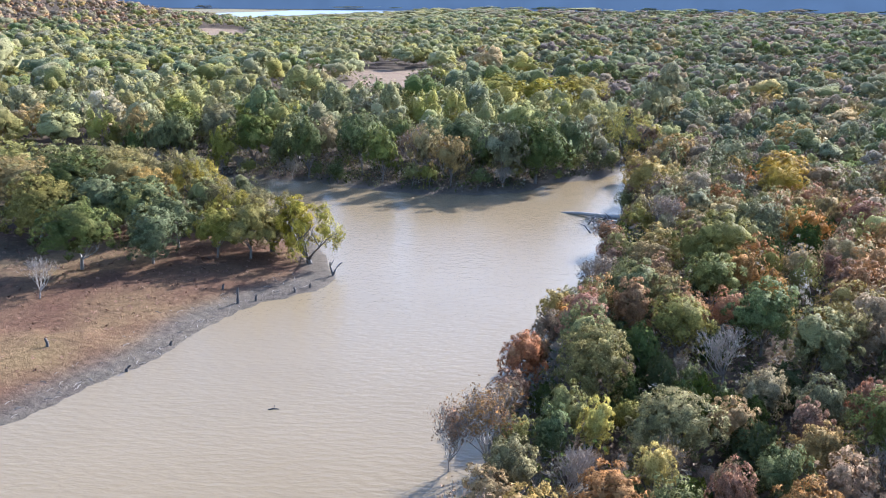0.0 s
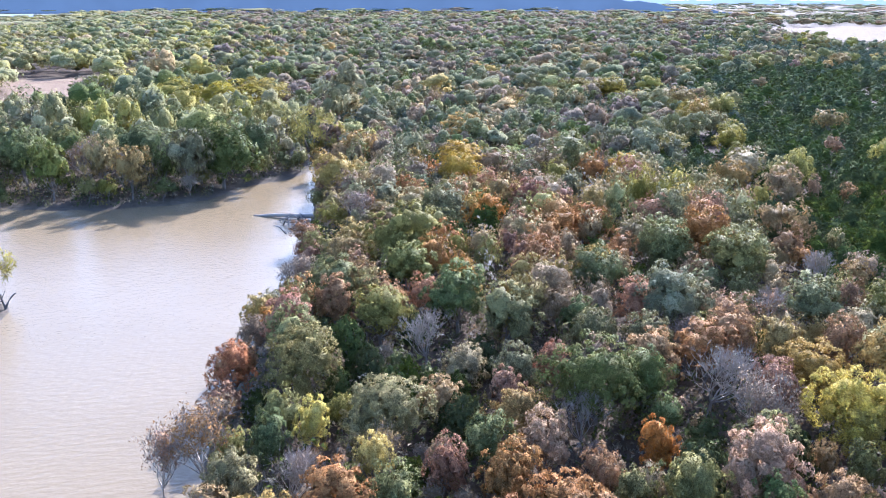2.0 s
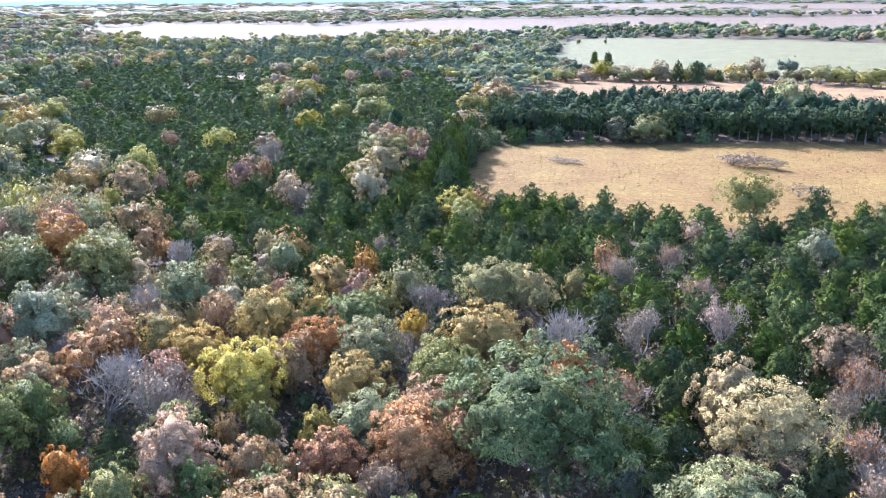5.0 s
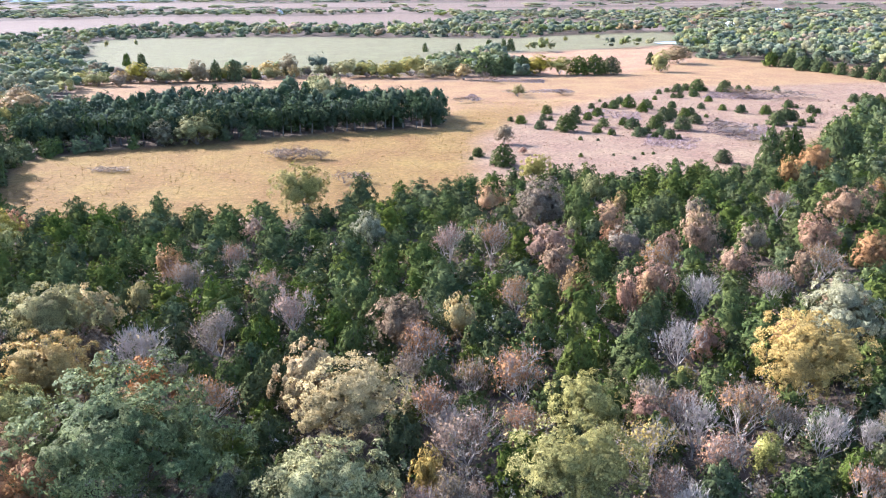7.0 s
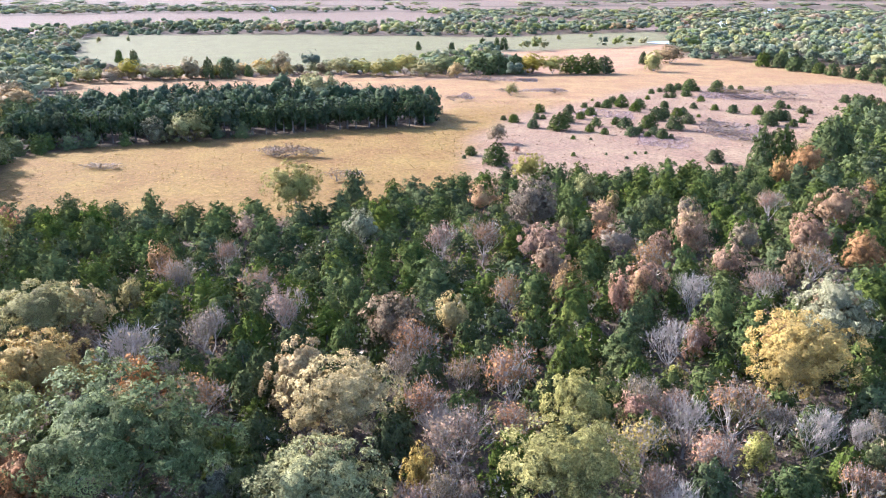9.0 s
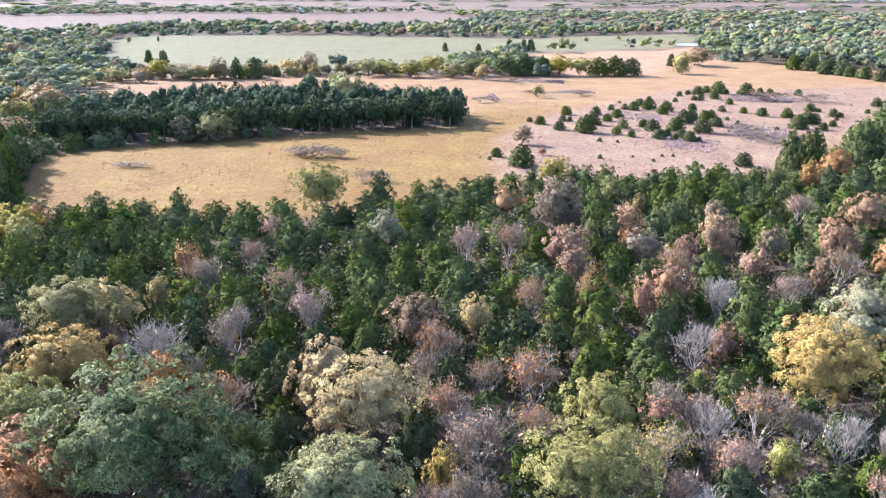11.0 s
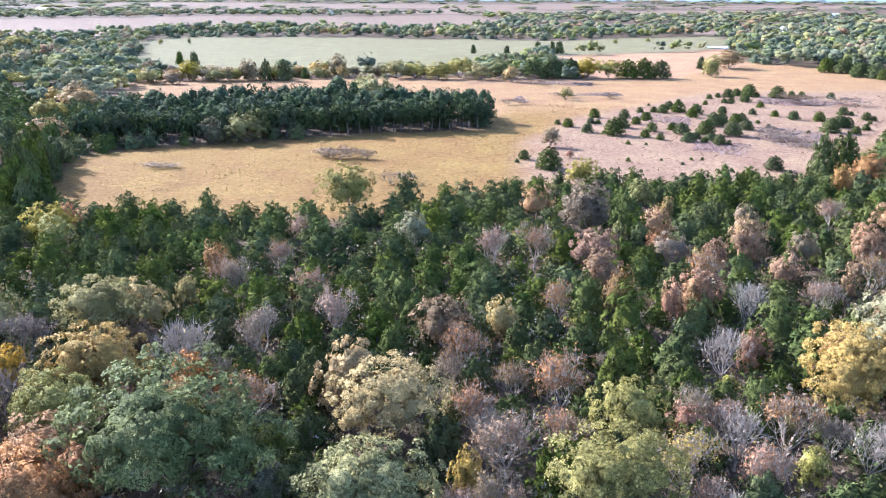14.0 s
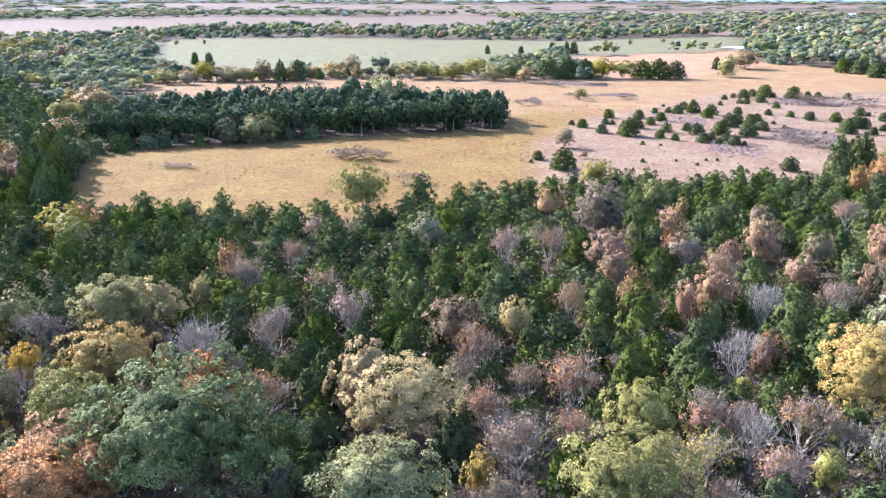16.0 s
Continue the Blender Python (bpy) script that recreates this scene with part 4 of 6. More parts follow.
plant("oak", "lime", 175.4, 301.2, 8.4, 6.2, far=True)
plant("oak", "lime", 182.1, 299.3, 9.4, 7.0, far=True)
plant("oak", "lime", 151.2, 188.0, 8.6, 5.4, far=True)
plant("oak", "rustpink", 72.6, 148.5, 7.7, 4.5, far=True)
plant("oak", "gold", 71.3, 179.2, 9.1, 5.9, far=True)
plant("oak", "tan", 44.2, 201.4, 7.4, 3.3, far=True)
plant("oak", "tan", 48.8, 198.3, 8.4, 3.8, far=True)
plant("oak", "tan", 53.4, 199.2, 9.4, 4.3, far=True)
plant("oak", "tan", 88.0, 215.3, 9.9, 7.0, far=True)
plant("oak", "tan", 122.9, 146.3, 9.3, 6.1, far=True)
plant("oak", "gold", 88.4, 341.9, 9.0, 5.8, far=True)
plant("oak", "mauve", 86.6, 304.5, 7.4, 4.1, far=True)
plant("oak", "mauve", 92.2, 300.8, 8.4, 4.7, far=True)
plant("oak", "mauve", 97.8, 301.1, 9.4, 5.3, far=True)
plant("oak", "lime", 129.4, 182.0, 7.6, 4.4, far=True)

# ---- along the shores ----
def shore_row(line, gap, inland, choices, r0, r1, high=0.0):
    """Bushes and small trees along a shore; inland: how far they stand back, to the left of the line."""
    for (ax, ay), (bx, by) in zip(line, line[1:]):
        ln = math.hypot(bx - ax, by - ay)
        for k in range(max(1, int(ln / gap))):
            u, off = rng.uniform(), rng.uniform(*inland)
            x, y = ax + (bx - ax) * u - (by - ay) / ln * off, ay + (by - ay) * u + (bx - ax) / ln * off
            kind, colour = choices[int(rng.integers(len(choices)))]
            r = rng.uniform(r0, r1)
            if any(math.hypot(p[0] - x, p[1] - y) < 0.4 * (p[2] + r) for p in placed if p[2] < 5):
                continue
            plant(kind, colour, x, y, r * 1.5 + rng.uniform(1.0, 2.2) + high, r, far=True)


SPOT["oak"] = ("riverside_tree", "%s broad-crowned tree on the river bank", "tree")
for x, y, tall, r, colour in ((-36, 133, 8.5, 4.2, "olive"), (-44, 139, 9.0, 4.6, "green"), (-53, 143, 9.5, 5.0, "olive"), (-33, 146, 8.5, 4.2, "lime"), (-43, 152, 9.5, 4.8, "olive"), (-62, 148, 9.5, 5.0, "green"),
                              (-56, 157, 10.0, 5.2, "gold"), (-72, 155, 10.0, 5.2, "olive"), (-68, 164, 10.0, 5.2, "green"), (-84, 163, 10.5, 5.4, "olive"), (-96, 168, 10.5, 5.4, "green")):
    plant("oak", colour, x, y, tall, r)
shore_row(FAR_SHORE[1:15], 6.0, (3.0, 10.0), [("oak", "green"), ("oak", "olive"), ("oak", "green"), ("oak", "silver"), ("oak", "tan")], 3.6, 5.4, 4.5)
shore_row(FAR_SHORE[1:17], 3.4, (1.5, 6.0), [("oak", "green"), ("oak", "green"), ("oak", "olive"), ("thin", "brown"), ("oak", "olive"), ("thin", "grey")], 1.6, 3.0)
shore_row(RIGHT_SHORE[1:13], 3.0, (0.0, 3.5), [("oak", "red"), ("oak", "rustpink"), ("thin", "pink"), ("oak", "rust"), ("oak", "tan"), ("oak", "mauve"), ("oak", "olive")], 1.4, 2.7)

# ---- the shelter belt along the field ----
FRONT = [(227, 105), (231, 87), (245, 52), (254, 20), (262, -6)]
for (ax, ay), (bx, by) in zip(FRONT, FRONT[1:]):
    steps = int(math.hypot(bx - ax, by - ay) / 3.0)
    for k in range(steps):
        u = (k + 0.5) / steps
        plant("row", "dark", ax + (bx - ax) * u + rng.uniform(0.6, 3.4), ay + (by - ay) * u + rng.uniform(-0.8, 0.8), rng.uniform(7.5, 10.5), rng.uniform(2.7, 4.0))

for k in range(26):
    u = (k + 0.5) / 26
    plant("cedar", "cedar", 217 - 68 * u + rng.uniform(-1, 1), 103 - 26 * u + (1.5 if k % 2 else 5.5) + rng.uniform(-0.8, 0.8), rng.uniform(7.5, 10.0), rng.uniform(2.6, 3.6))

SPOT["oak"] = ("hedgerow_tree", "%s tree in a hedgerow among dry fields", "tree")
plant("cedar", "cedar", 273.5, -29.1, 1.6, 1.3)
plant("cedar", "cedar", 268.4, -31.8, 2.8, 2.2)
plant("cedar", "cedar", 257.4, -36.2, 2.9, 2.2)
plant("cedar", "cedar", 275.1, -39.7, 2.2, 1.7)
plant("cedar", "cedar", 289.2, -42.8, 3.1, 2.4)
plant("cedar", "cedar", 275.2, -41.9, 1.5, 1.2)
plant("cedar", "cedar", 253.1, -43.3, 5.3, 4.1)
plant("cedar", "cedar", 287.9, -52.4, 3.1, 2.4)
plant("cedar", "cedar", 267.7, -48.0, 3.7, 2.9)
plant("cedar", "cedar", 274.7, -53.8, 2.6, 2.0)
plant("cedar", "cedar", 282.6, -58.5, 3.0, 2.3)
plant("cedar", "cedar", 300.4, -59.9, 2.1, 1.6)
plant("cedar", "cedar", 250.4, -51.9, 2.3, 1.8)
plant("cedar", "cedar", 260.7, -55.8, 2.9, 2.2)
plant("cedar", "cedar", 302.6, -65.0, 2.1, 1.6)
plant("cedar", "cedar", 300.8, -67.6, 3.1, 2.4)
plant("cedar", "cedar", 312.8, -72.5, 2.9, 2.2)
plant("cedar", "cedar", 328.9, -79.6, 2.0, 1.5)
plant("cedar", "cedar", 303.0, -73.4, 4.0, 3.1)
plant("cedar", "cedar", 290.8, -75.1, 3.3, 2.5)
plant("cedar", "cedar", 298.9, -78.5, 3.7, 2.8)
plant("cedar", "cedar", 263.4, -62.5, 2.5, 1.9)
plant("cedar", "cedar", 246.2, -55.3, 2.0, 1.5)
plant("cedar", "cedar", 256.4, -63.8, 3.6, 2.8)
plant("cedar", "cedar", 243.9, -62.6, 3.1, 2.4)
plant("cedar", "cedar", 247.5, -65.6, 2.3, 1.8)
plant("cedar", "cedar", 256.7, -70.8, 4.3, 3.3)
plant("cedar", "cedar", 242.5, -66.7, 1.7, 1.3)
plant("cedar", "cedar", 245.5, -69.2, 2.6, 2.0)
plant("cedar", "cedar", 240.2, -70.2, 2.9, 2.2)
plant("cedar", "cedar", 239.5, -72.7, 1.5, 1.1)
plant("cedar", "cedar", 271.7, -77.4, 4.5, 3.5)
plant("cedar", "cedar", 278.2, -81.5, 3.3, 2.5)
plant("cedar", "cedar", 301.9, -88.3, 2.6, 2.0)
plant("cedar", "cedar", 280.1, -86.3, 3.1, 2.4)
plant("cedar", "cedar", 284.1, -89.5, 2.7, 2.1)
plant("cedar", "cedar", 254.7, -78.2, 4.5, 3.5)
plant("cedar", "cedar", 266.0, -85.5, 3.2, 2.5)
plant("cedar", "cedar", 299.9, -98.0, 2.3, 1.8)
plant("cedar", "cedar", 350.6, -100.2, 2.0, 1.5)
plant("cedar", "cedar", 350.8, -104.2, 3.7, 2.8)
plant("cedar", "cedar", 357.1, -109.5, 3.1, 2.3)
plant("cedar", "cedar", 336.4, -106.6, 3.2, 2.5)
plant("cedar", "cedar", 354.7, -113.7, 5.1, 3.9)
plant("cedar", "cedar", 353.2, -116.4, 2.0, 1.6)
plant("cedar", "cedar", 332.1, -97.5, 1.9, 1.5)
plant("cedar", "cedar", 332.2, -100.0, 2.4, 1.8)
plant("cedar", "cedar", 345.3, -95.4, 2.1, 1.6)
plant("cedar", "cedar", 326.4, -88.8, 1.7, 1.3)
plant("cedar", "cedar", 320.2, -107.2, 2.3, 1.8)
plant("cedar", "cedar", 349.3, -122.9, 5.1, 3.9)
plant("cedar", "cedar", 359.2, -132.3, 2.1, 1.6)
plant("cedar", "cedar", 354.2, -134.3, 2.4, 1.9)
plant("cedar", "cedar", 349.7, -144.2, 2.8, 2.1)
plant("cedar", "cedar", 296.5, -104.3, 2.2, 1.7)
plant("cedar", "cedar", 289.6, -108.2, 3.1, 2.4)
plant("cedar", "cedar", 287.1, -115.5, 3.3, 2.5)
plant("cedar", "cedar", 304.0, -130.1, 3.0, 2.3)
plant("cedar", "cedar", 302.9, -132.6, 1.5, 1.2)
plant("cedar", "cedar", 263.3, -109.8, 4.6, 3.5)
plant("cedar", "cedar", 273.6, -116.6, 4.1, 3.1)
plant("cedar", "cedar", 274.8, -119.4, 3.4, 2.6)
plant("cedar", "cedar", 290.8, -132.5, 2.9, 2.2)
plant("cedar", "cedar", 289.8, -134.6, 1.8, 1.3)
plant("cedar", "cedar", 282.2, -129.9, 1.3, 1.0)
plant("cedar", "cedar", 268.8, -122.7, 2.0, 1.6)
plant("cedar", "cedar", 261.2, -116.5, 2.4, 1.8)
plant("cedar", "cedar", 206.2, -73.7, 3.5, 2.7)
plant("cedar", "cedar", 202.3, -20.0, 5.2, 4.0)
plant("cedar", "cedar", 213.1, -14.8, 2.4, 1.8)
plant("cedar", "cedar", 320.9, -66.9, 1.0, 0.8)
plant("cedar", "cedar", 237.4, -44.7, 1.2, 0.9)
plant("cedar", "cedar", 212.6, -40.3, 1.1, 0.8)
plant("cedar", "cedar", 209.9, -53.0, 0.8, 0.6)
plant("cedar", "cedar", 203.5, -61.2, 1.0, 0.8)
plant("cedar", "cedar", 216.6, -56.8, 0.7, 0.6)
plant("cedar", "cedar", 270.4, -93.7, 1.3, 1.0)
plant("cedar", "cedar", 260.5, -102.2, 1.0, 0.8)
plant("cedar", "cedar", 214.6, -48.9, 0.7, 0.5)
plant("cedar", "cedar", 236.4, -49.4, 0.8, 0.6)
plant("cedar", "cedar", 278.8, -93.0, 1.2, 0.9)
plant("cedar", "cedar", 216.7, -59.5, 0.8, 0.6)
plant("cedar", "cedar", 208.8, -12.8, 1.0, 0.7)
plant("oak", "mauve", 231.1, -23.1, 6.2, 2.9)
plant("oak", "lime", 339.2, -39.0, 5.9, 2.9)
plant("oak", "red", 215.6, -26.3, 2.3, 1.3)
plant("cedar", "cedar", 508.1, 164.9, 7.8, 2.8)
plant("cedar", "cedar", 462.7, 162.4, 5.2, 3.2)
plant("cedar", "cedar", 489.1, 150.3, 8.8, 3.3)
plant("cedar", "cedar", 583.1, -27.1, 6.2, 2.7)
plant("cedar", "cedar", 601.0, -48.8, 8.0, 3.5)
plant("cedar", "cedar", 596.2, -58.2, 8.7, 2.7)
plant("cedar", "cedar", 596.6, -62.8, 8.8, 3.5)
plant("cedar", "cedar", 592.1, -5.4, 6.3, 2.3)
plant("oak", "lime", 400.2, 150.9, 8.0, 5.6)
plant("oak", "lime", 395.6, 141.5, 8.4, 6.0)
plant("oak", "tan", 396.2, 132.6, 6.7, 5.5)
plant("oak", "lime", 412.3, 129.8, 10.9, 6.2)
plant("oak", "tan", 412.8, 120.6, 8.6, 6.2)
plant("oak", "gold", 413.4, 111.4, 8.0, 5.6)
plant("oak", "mauve", 414.0, 102.2, 11.3, 6.7)
plant("oak", "olive", 420.3, 91.4, 8.6, 5.6)
plant("oak", "gold", 432.6, 81.5, 6.4, 5.2)
plant("oak", "tan", 439.2, 72.8, 9.5, 5.8)
plant("oak", "mauve", 439.8, 63.0, 13.0, 5.8)
plant("oak", "olive", 429.7, 33.9, 10.3, 8.4)
plant("oak", "lime", 430.3, 24.3, 10.3, 8.4)
plant("oak", "olive", 425.2, 13.1, 10.8, 8.3)
plant("oak", "lime", 431.7, 2.3, 11.5, 7.9)
plant("oak", "olive", 420.8, -7.2, 10.1, 6.9)
plant("oak", "green", 427.1, -16.8, 11.4, 8.4)
plant("oak", "tan", 410.8, -21.5, 8.8, 4.8)
plant("oak", "lime", 432.7, -59.8, 11.6, 8.0)
plant("oak", "olive", 433.3, -69.5, 10.5, 8.0)
plant("oak", "olive", 448.8, -124.4, 11.8, 6.7)
plant("oak", "mauve", 494.3, -145.9, 11.6, 10.1)
plant("oak", "olive", 301.1, 30.8, 15.5, 7.6)
plant("oak", "olive", 336.7, 39.8, 11.3, 5.5)
plant("oak", "silver", 237.6, 60.5, 9.8, 6.6)
plant("oak", "silver", 235.0, 69.0, 8.4, 4.1)
plant("oak", "silver", 246.1, 56.8, 9.5, 4.2)
plant("oak", "tan", 303.1, 135.2, 9.7, 8.2)
plant("oak", "lime", 275.4, 130.6, 8.1, 5.0)
plant("oak", "tan", 237.4, 116.4, 7.8, 6.1)
plant("oak", "green", 198.1, 95.3, 8.9, 4.4)
HEDGE = [(404, 152), (412, 118), (418, 92), (436, 66), (432, 36)]
for (ax, ay), (bx, by) in zip(HEDGE, HEDGE[1:]):
    for k in range(8):
        u, r = (k + rng.uniform(0.1, 0.9)) / 8, rng.uniform(2.6, 4.6)
        plant("oak", ("olive", "tan", "silver", "lime", "mauve", "gold", "green", "olive")[int(rng.integers(8))], ax + (bx - ax) * u + rng.uniform(-7, 9), ay + (by - ay) * u, r * 1.2 + rng.uniform(1.0, 2.5), r)
plant("cedar", "cedar", 415.1, 85.0, 10.1, 4.7)
plant("cedar", "cedar", 414.5, 94.2, 10.2, 3.6)
plant("cedar", "cedar", 424.0, 77.2, 5.7, 2.5)
plant("cedar", "cedar", 425.2, -33.1, 10.2, 7.0)
plant("cedar", "cedar", 428.7, -42.9, 10.3, 7.0)
plant("cedar", "cedar", 429.2, -51.1, 9.8, 5.6)
plant("cedar", "cedar", 433.9, -79.2, 9.4, 6.3)
plant("cedar", "cedar", 434.4, -87.5, 10.0, 7.2)
plant("cedar", "cedar", 437.9, -96.5, 8.9, 5.8)
plant("cedar", "cedar", 485.8, -128.2, 7.3, 2.9)
plant("cedar", "cedar", 469.0, -188.7, 8.1, 4.9)
plant("cedar", "cedar", 462.9, -195.0, 7.3, 5.2)
plant("cedar", "cedar", 444.2, -195.7, 7.7, 5.7)
plant("cedar", "cedar", 438.7, -201.5, 7.7, 5.7)
plant("oak", "olive", 702.8, 241.7, 5.9, 2.4)
plant("oak", "olive", 720.6, 224.6, 5.0, 2.0)
plant("oak", "olive", 673.1, -98.2, 4.5, 2.2)
plant("oak", "olive", 672.8, -93.9, 5.4, 2.2)
plant("oak", "olive", 681.4, -113.5, 5.5, 2.2)
plant("oak", "olive", 721.4, -146.3, 4.9, 2.4)
plant("shrub", "brown", 210.9, 30.8, 4.3, 6.2)
plant("shrub", "brown", 212.2, 33.8, 4.3, 3.5)
plant("shrub", "brown", 211.2, 23.9, 3.4, 3.5)
plant("shrub", "brown", 213.8, 32.7, 3.1, 6.2)
plant("shrub", "brown", 212.5, 28.3, 3.9, 5.3)
plant("shrub", "brown", 212.6, 25.5, 3.0, 3.5)
plant("shrub", "brown", 215.2, 35.7, 2.2, 4.5)
plant("shrub", "brown", 199.1, 71.0, 1.7, 5.2)
plant("shrub", "brown", 199.9, 69.3, 1.5, 3.5)
plant("shrub", "brown", 199.7, 73.9, 1.5, 3.5)
plant("shrub", "brown", 182.8, 15.9, 3.4, 4.6)
plant("shrub", "brown", 185.8, 12.5, 3.0, 4.6)
plant("shrub", "mauve", 333.2, -122.9, 5.0, 10.2)
plant("shrub", "mauve", 330.0, -128.0, 5.0, 8.7)
plant("shrub", "mauve", 332.4, -141.5, 4.3, 10.3)
plant("shrub", "mauve", 346.7, -39.4, 3.5, 8.6)
plant("shrub", "mauve", 347.7, -57.3, 2.8, 8.6)
plant("shrub", "mauve", 322.3, -16.0, 3.2, 5.3)
plant("shrub", "mauve", 325.9, -20.4, 2.9, 4.0)
plant("shrub", "mauve", 401.0, -30.0, 6.4, 4.9)
plant("shrub", "mauve", 396.3, -34.7, 4.0, 6.5)
plant("shrub", "mauve", 257.2, -89.3, 3.3, 8.9)
plant("shrub", "mauve", 247.2, -92.4, 2.7, 9.7)
plant("shrub", "mauve", 236.1, -94.5, 2.6, 6.3)
plant("cedar", "cedar", 318.1, -160.3, 3.3, 2.6)
plant("cedar", "cedar", 324.5, -167.9, 3.0, 2.3)
plant("cedar", "cedar", 320.6, -171.4, 3.0, 2.3)
plant("cedar", "cedar", 284.6, -148.8, 7.0, 5.4)
plant("cedar", "cedar", 289.8, -154.5, 5.1, 3.9)
plant("cedar", "cedar", 334.0, -187.6, 2.8, 2.1)
plant("cedar", "cedar", 294.6, -167.5, 5.6, 4.3)
plant("cedar", "cedar", 315.9, -184.5, 5.7, 4.4)
plant("cedar", "cedar", 298.0, -164.0, 3.2, 2.4)
plant("cedar", "cedar", 317.0, -172.4, 2.3, 1.7)
plant("cedar", "cedar", 299.4, -148.1, 1.7, 1.3)
plant("cedar", "cedar", 512.6, -207.2, 7.3, 5.4)
plant("cedar", "cedar", 480.2, -203.3, 6.9, 5.1)
plant("cedar", "cedar", 461.6, -202.4, 6.0, 4.3)
plant("cedar", "cedar", 444.4, -201.6, 5.8, 4.1)
plant("cedar", "cedar", 431.4, -202.5, 5.7, 4.3)
plant("cedar", "cedar", 421.9, -204.8, 6.2, 4.6)
plant("cedar", "cedar", 409.9, -206.9, 6.1, 4.5)
plant("cedar", "cedar", 401.2, -209.1, 6.0, 4.1)
plant("cedar", "cedar", 390.4, -210.0, 6.5, 4.3)
plant("cedar", "cedar", 377.7, -209.6, 6.3, 4.2)
plant("cedar", "cedar", 368.0, -210.4, 6.2, 4.1)
plant("cedar", "cedar", 356.7, -209.6, 6.1, 4.0)
plant("cedar", "cedar", 429.0, -226.2, 5.8, 4.7)
plant("cedar", "cedar", 416.5, -228.3, 6.3, 4.6)
plant("cedar", "cedar", 402.2, -227.5, 6.1, 4.5)
plant("cedar", "cedar", 388.8, -226.8, 6.0, 4.4)
SPOT["oak"] = SAID["oak"]

# ---- the woods around them ----
def zone(x, y):
    """What grows at a place: shares of kinds and colours, spacing and size."""
    az, r = math.degrees(math.atan2(x, y)), math.hypot(x, y)
    X, Y = np.array([x]), np.array([y])
    if inside(GROVE, X, Y)[0]:
        return "grove"
    if inside(CEDARS, X, Y)[0]:
        if r < 88 and az > 62:
            return "mixed"
        return "cedars"
    if x < -270 and y > 720:
        return "hill"
    if (x < 50 and y > 150 and x < 0.22 * y) or x < -8:
        return "river"
    if az > 62 and r < 88:
        return "mixed"
    if az > 62 and r < 330:
        return "cedars"
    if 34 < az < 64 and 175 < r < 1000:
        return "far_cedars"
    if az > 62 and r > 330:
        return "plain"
    if r > 175:
        return "far"
    return "oaks"


MIX = {
    "cedars": [("cedar", "cedar", 112), ("oak", "pink", 6), ("oak", "mauve", 6), ("oak", "rustpink", 1), ("oak", "tan", 1), ("oak", "olive", 6)],
    "mixed": [("cedar", "cedar", 64), ("thin", "pink", 17), ("thin", "mauve", 10), ("bare", "grey", 6), ("oak", "tan", 8), ("oak", "rustpink", 3)],
    "oaks": [("oak", "green", 8), ("oak", "silver", 17), ("oak", "olive", 18), ("oak", "rust", 12), ("oak", "tan", 17), ("cedar", "cedar", 15), ("bare", "grey", 4), ("thin", "mauve", 5), ("oak", "gold", 5), ("oak", "rustpink", 5), ("oak", "red", 2)],
    "river": [("oak", "green", 34), ("oak", "olive", 38), ("oak", "lime", 4), ("oak", "tan", 10), ("thin", "brown", 3), ("oak", "gold", 4), ("oak", "rust", 2)],
    "hill": [("oak", "mauve", 40), ("oak", "pink", 12), ("oak", "tan", 18), ("oak", "olive", 24), ("oak", "green", 6)],
    # the belt's shade comes from the darkened cedar colour
    "grove": [("oak", "dark", 66), ("cedar", "dark", 22), ("oak", "green", 6), ("oak", "olive", 4), ("oak", "silver", 2)],
    # far woods: the haze-tinted leaves stand in for air between
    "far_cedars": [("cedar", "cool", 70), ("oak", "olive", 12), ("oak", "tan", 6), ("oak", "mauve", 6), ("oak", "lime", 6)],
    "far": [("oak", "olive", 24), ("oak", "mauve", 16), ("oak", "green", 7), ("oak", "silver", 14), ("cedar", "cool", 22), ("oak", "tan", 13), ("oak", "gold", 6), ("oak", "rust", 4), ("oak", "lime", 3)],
    # dull bluish shares, with distance haze put into the choice of leaf colours
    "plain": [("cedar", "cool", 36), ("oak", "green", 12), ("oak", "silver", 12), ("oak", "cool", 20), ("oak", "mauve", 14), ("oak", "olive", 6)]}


def pick(mix, u):
    total = sum(w for _, _, w in mix) * u
    for kind, colour, w in mix:
        total -= w
        if total <= 0:
            return kind, colour
    return mix[-1][:2]


def candidates(r0, r1, space, az0=-36.0, az1=130.0):
    """Jittered places in a ring sector."""
    g = np.arange(-r1, r1, space)
    gx, gy = np.meshgrid(g, g)
    gx = gx + (np.arange(len(g)) % 2)[:, None] * space * 0.5
    gx, gy = gx + rng.uniform(-0.36, 0.36, gx.shape) * space, gy + rng.uniform(-0.36, 0.36, gx.shape) * space
    r, az = np.hypot(gx, gy), np.degrees(np.arctan2(gx, gy))
    keep = (r >= r0) & (r < r1) & (az > az0) & (az < az1)
    return gx[keep], gy[keep]


def wooded(x, y):
    """Where trees may stand."""
    ok = rim(WATER, x, y) > 1.5
    ok &= rim(POND, x, y) > 3
    for p in (FIELD, MEADOW, STRIP, PASTURE, LAKE, *CLEARINGS):
        ok &= ~inside(p, x, y)
    ok &= ~far_field(x, y)
    ok &= ~lake_land(x, y)
    az, r = np.degrees(np.arctan2(x, y)), np.hypot(x, y)
    ok &= ~((az > -6.2) & (az < -1.2) & (r > 288) & (r < 490))
    ok &= ~((x < -8) & (y < 160) & (x > -110))
    return ok


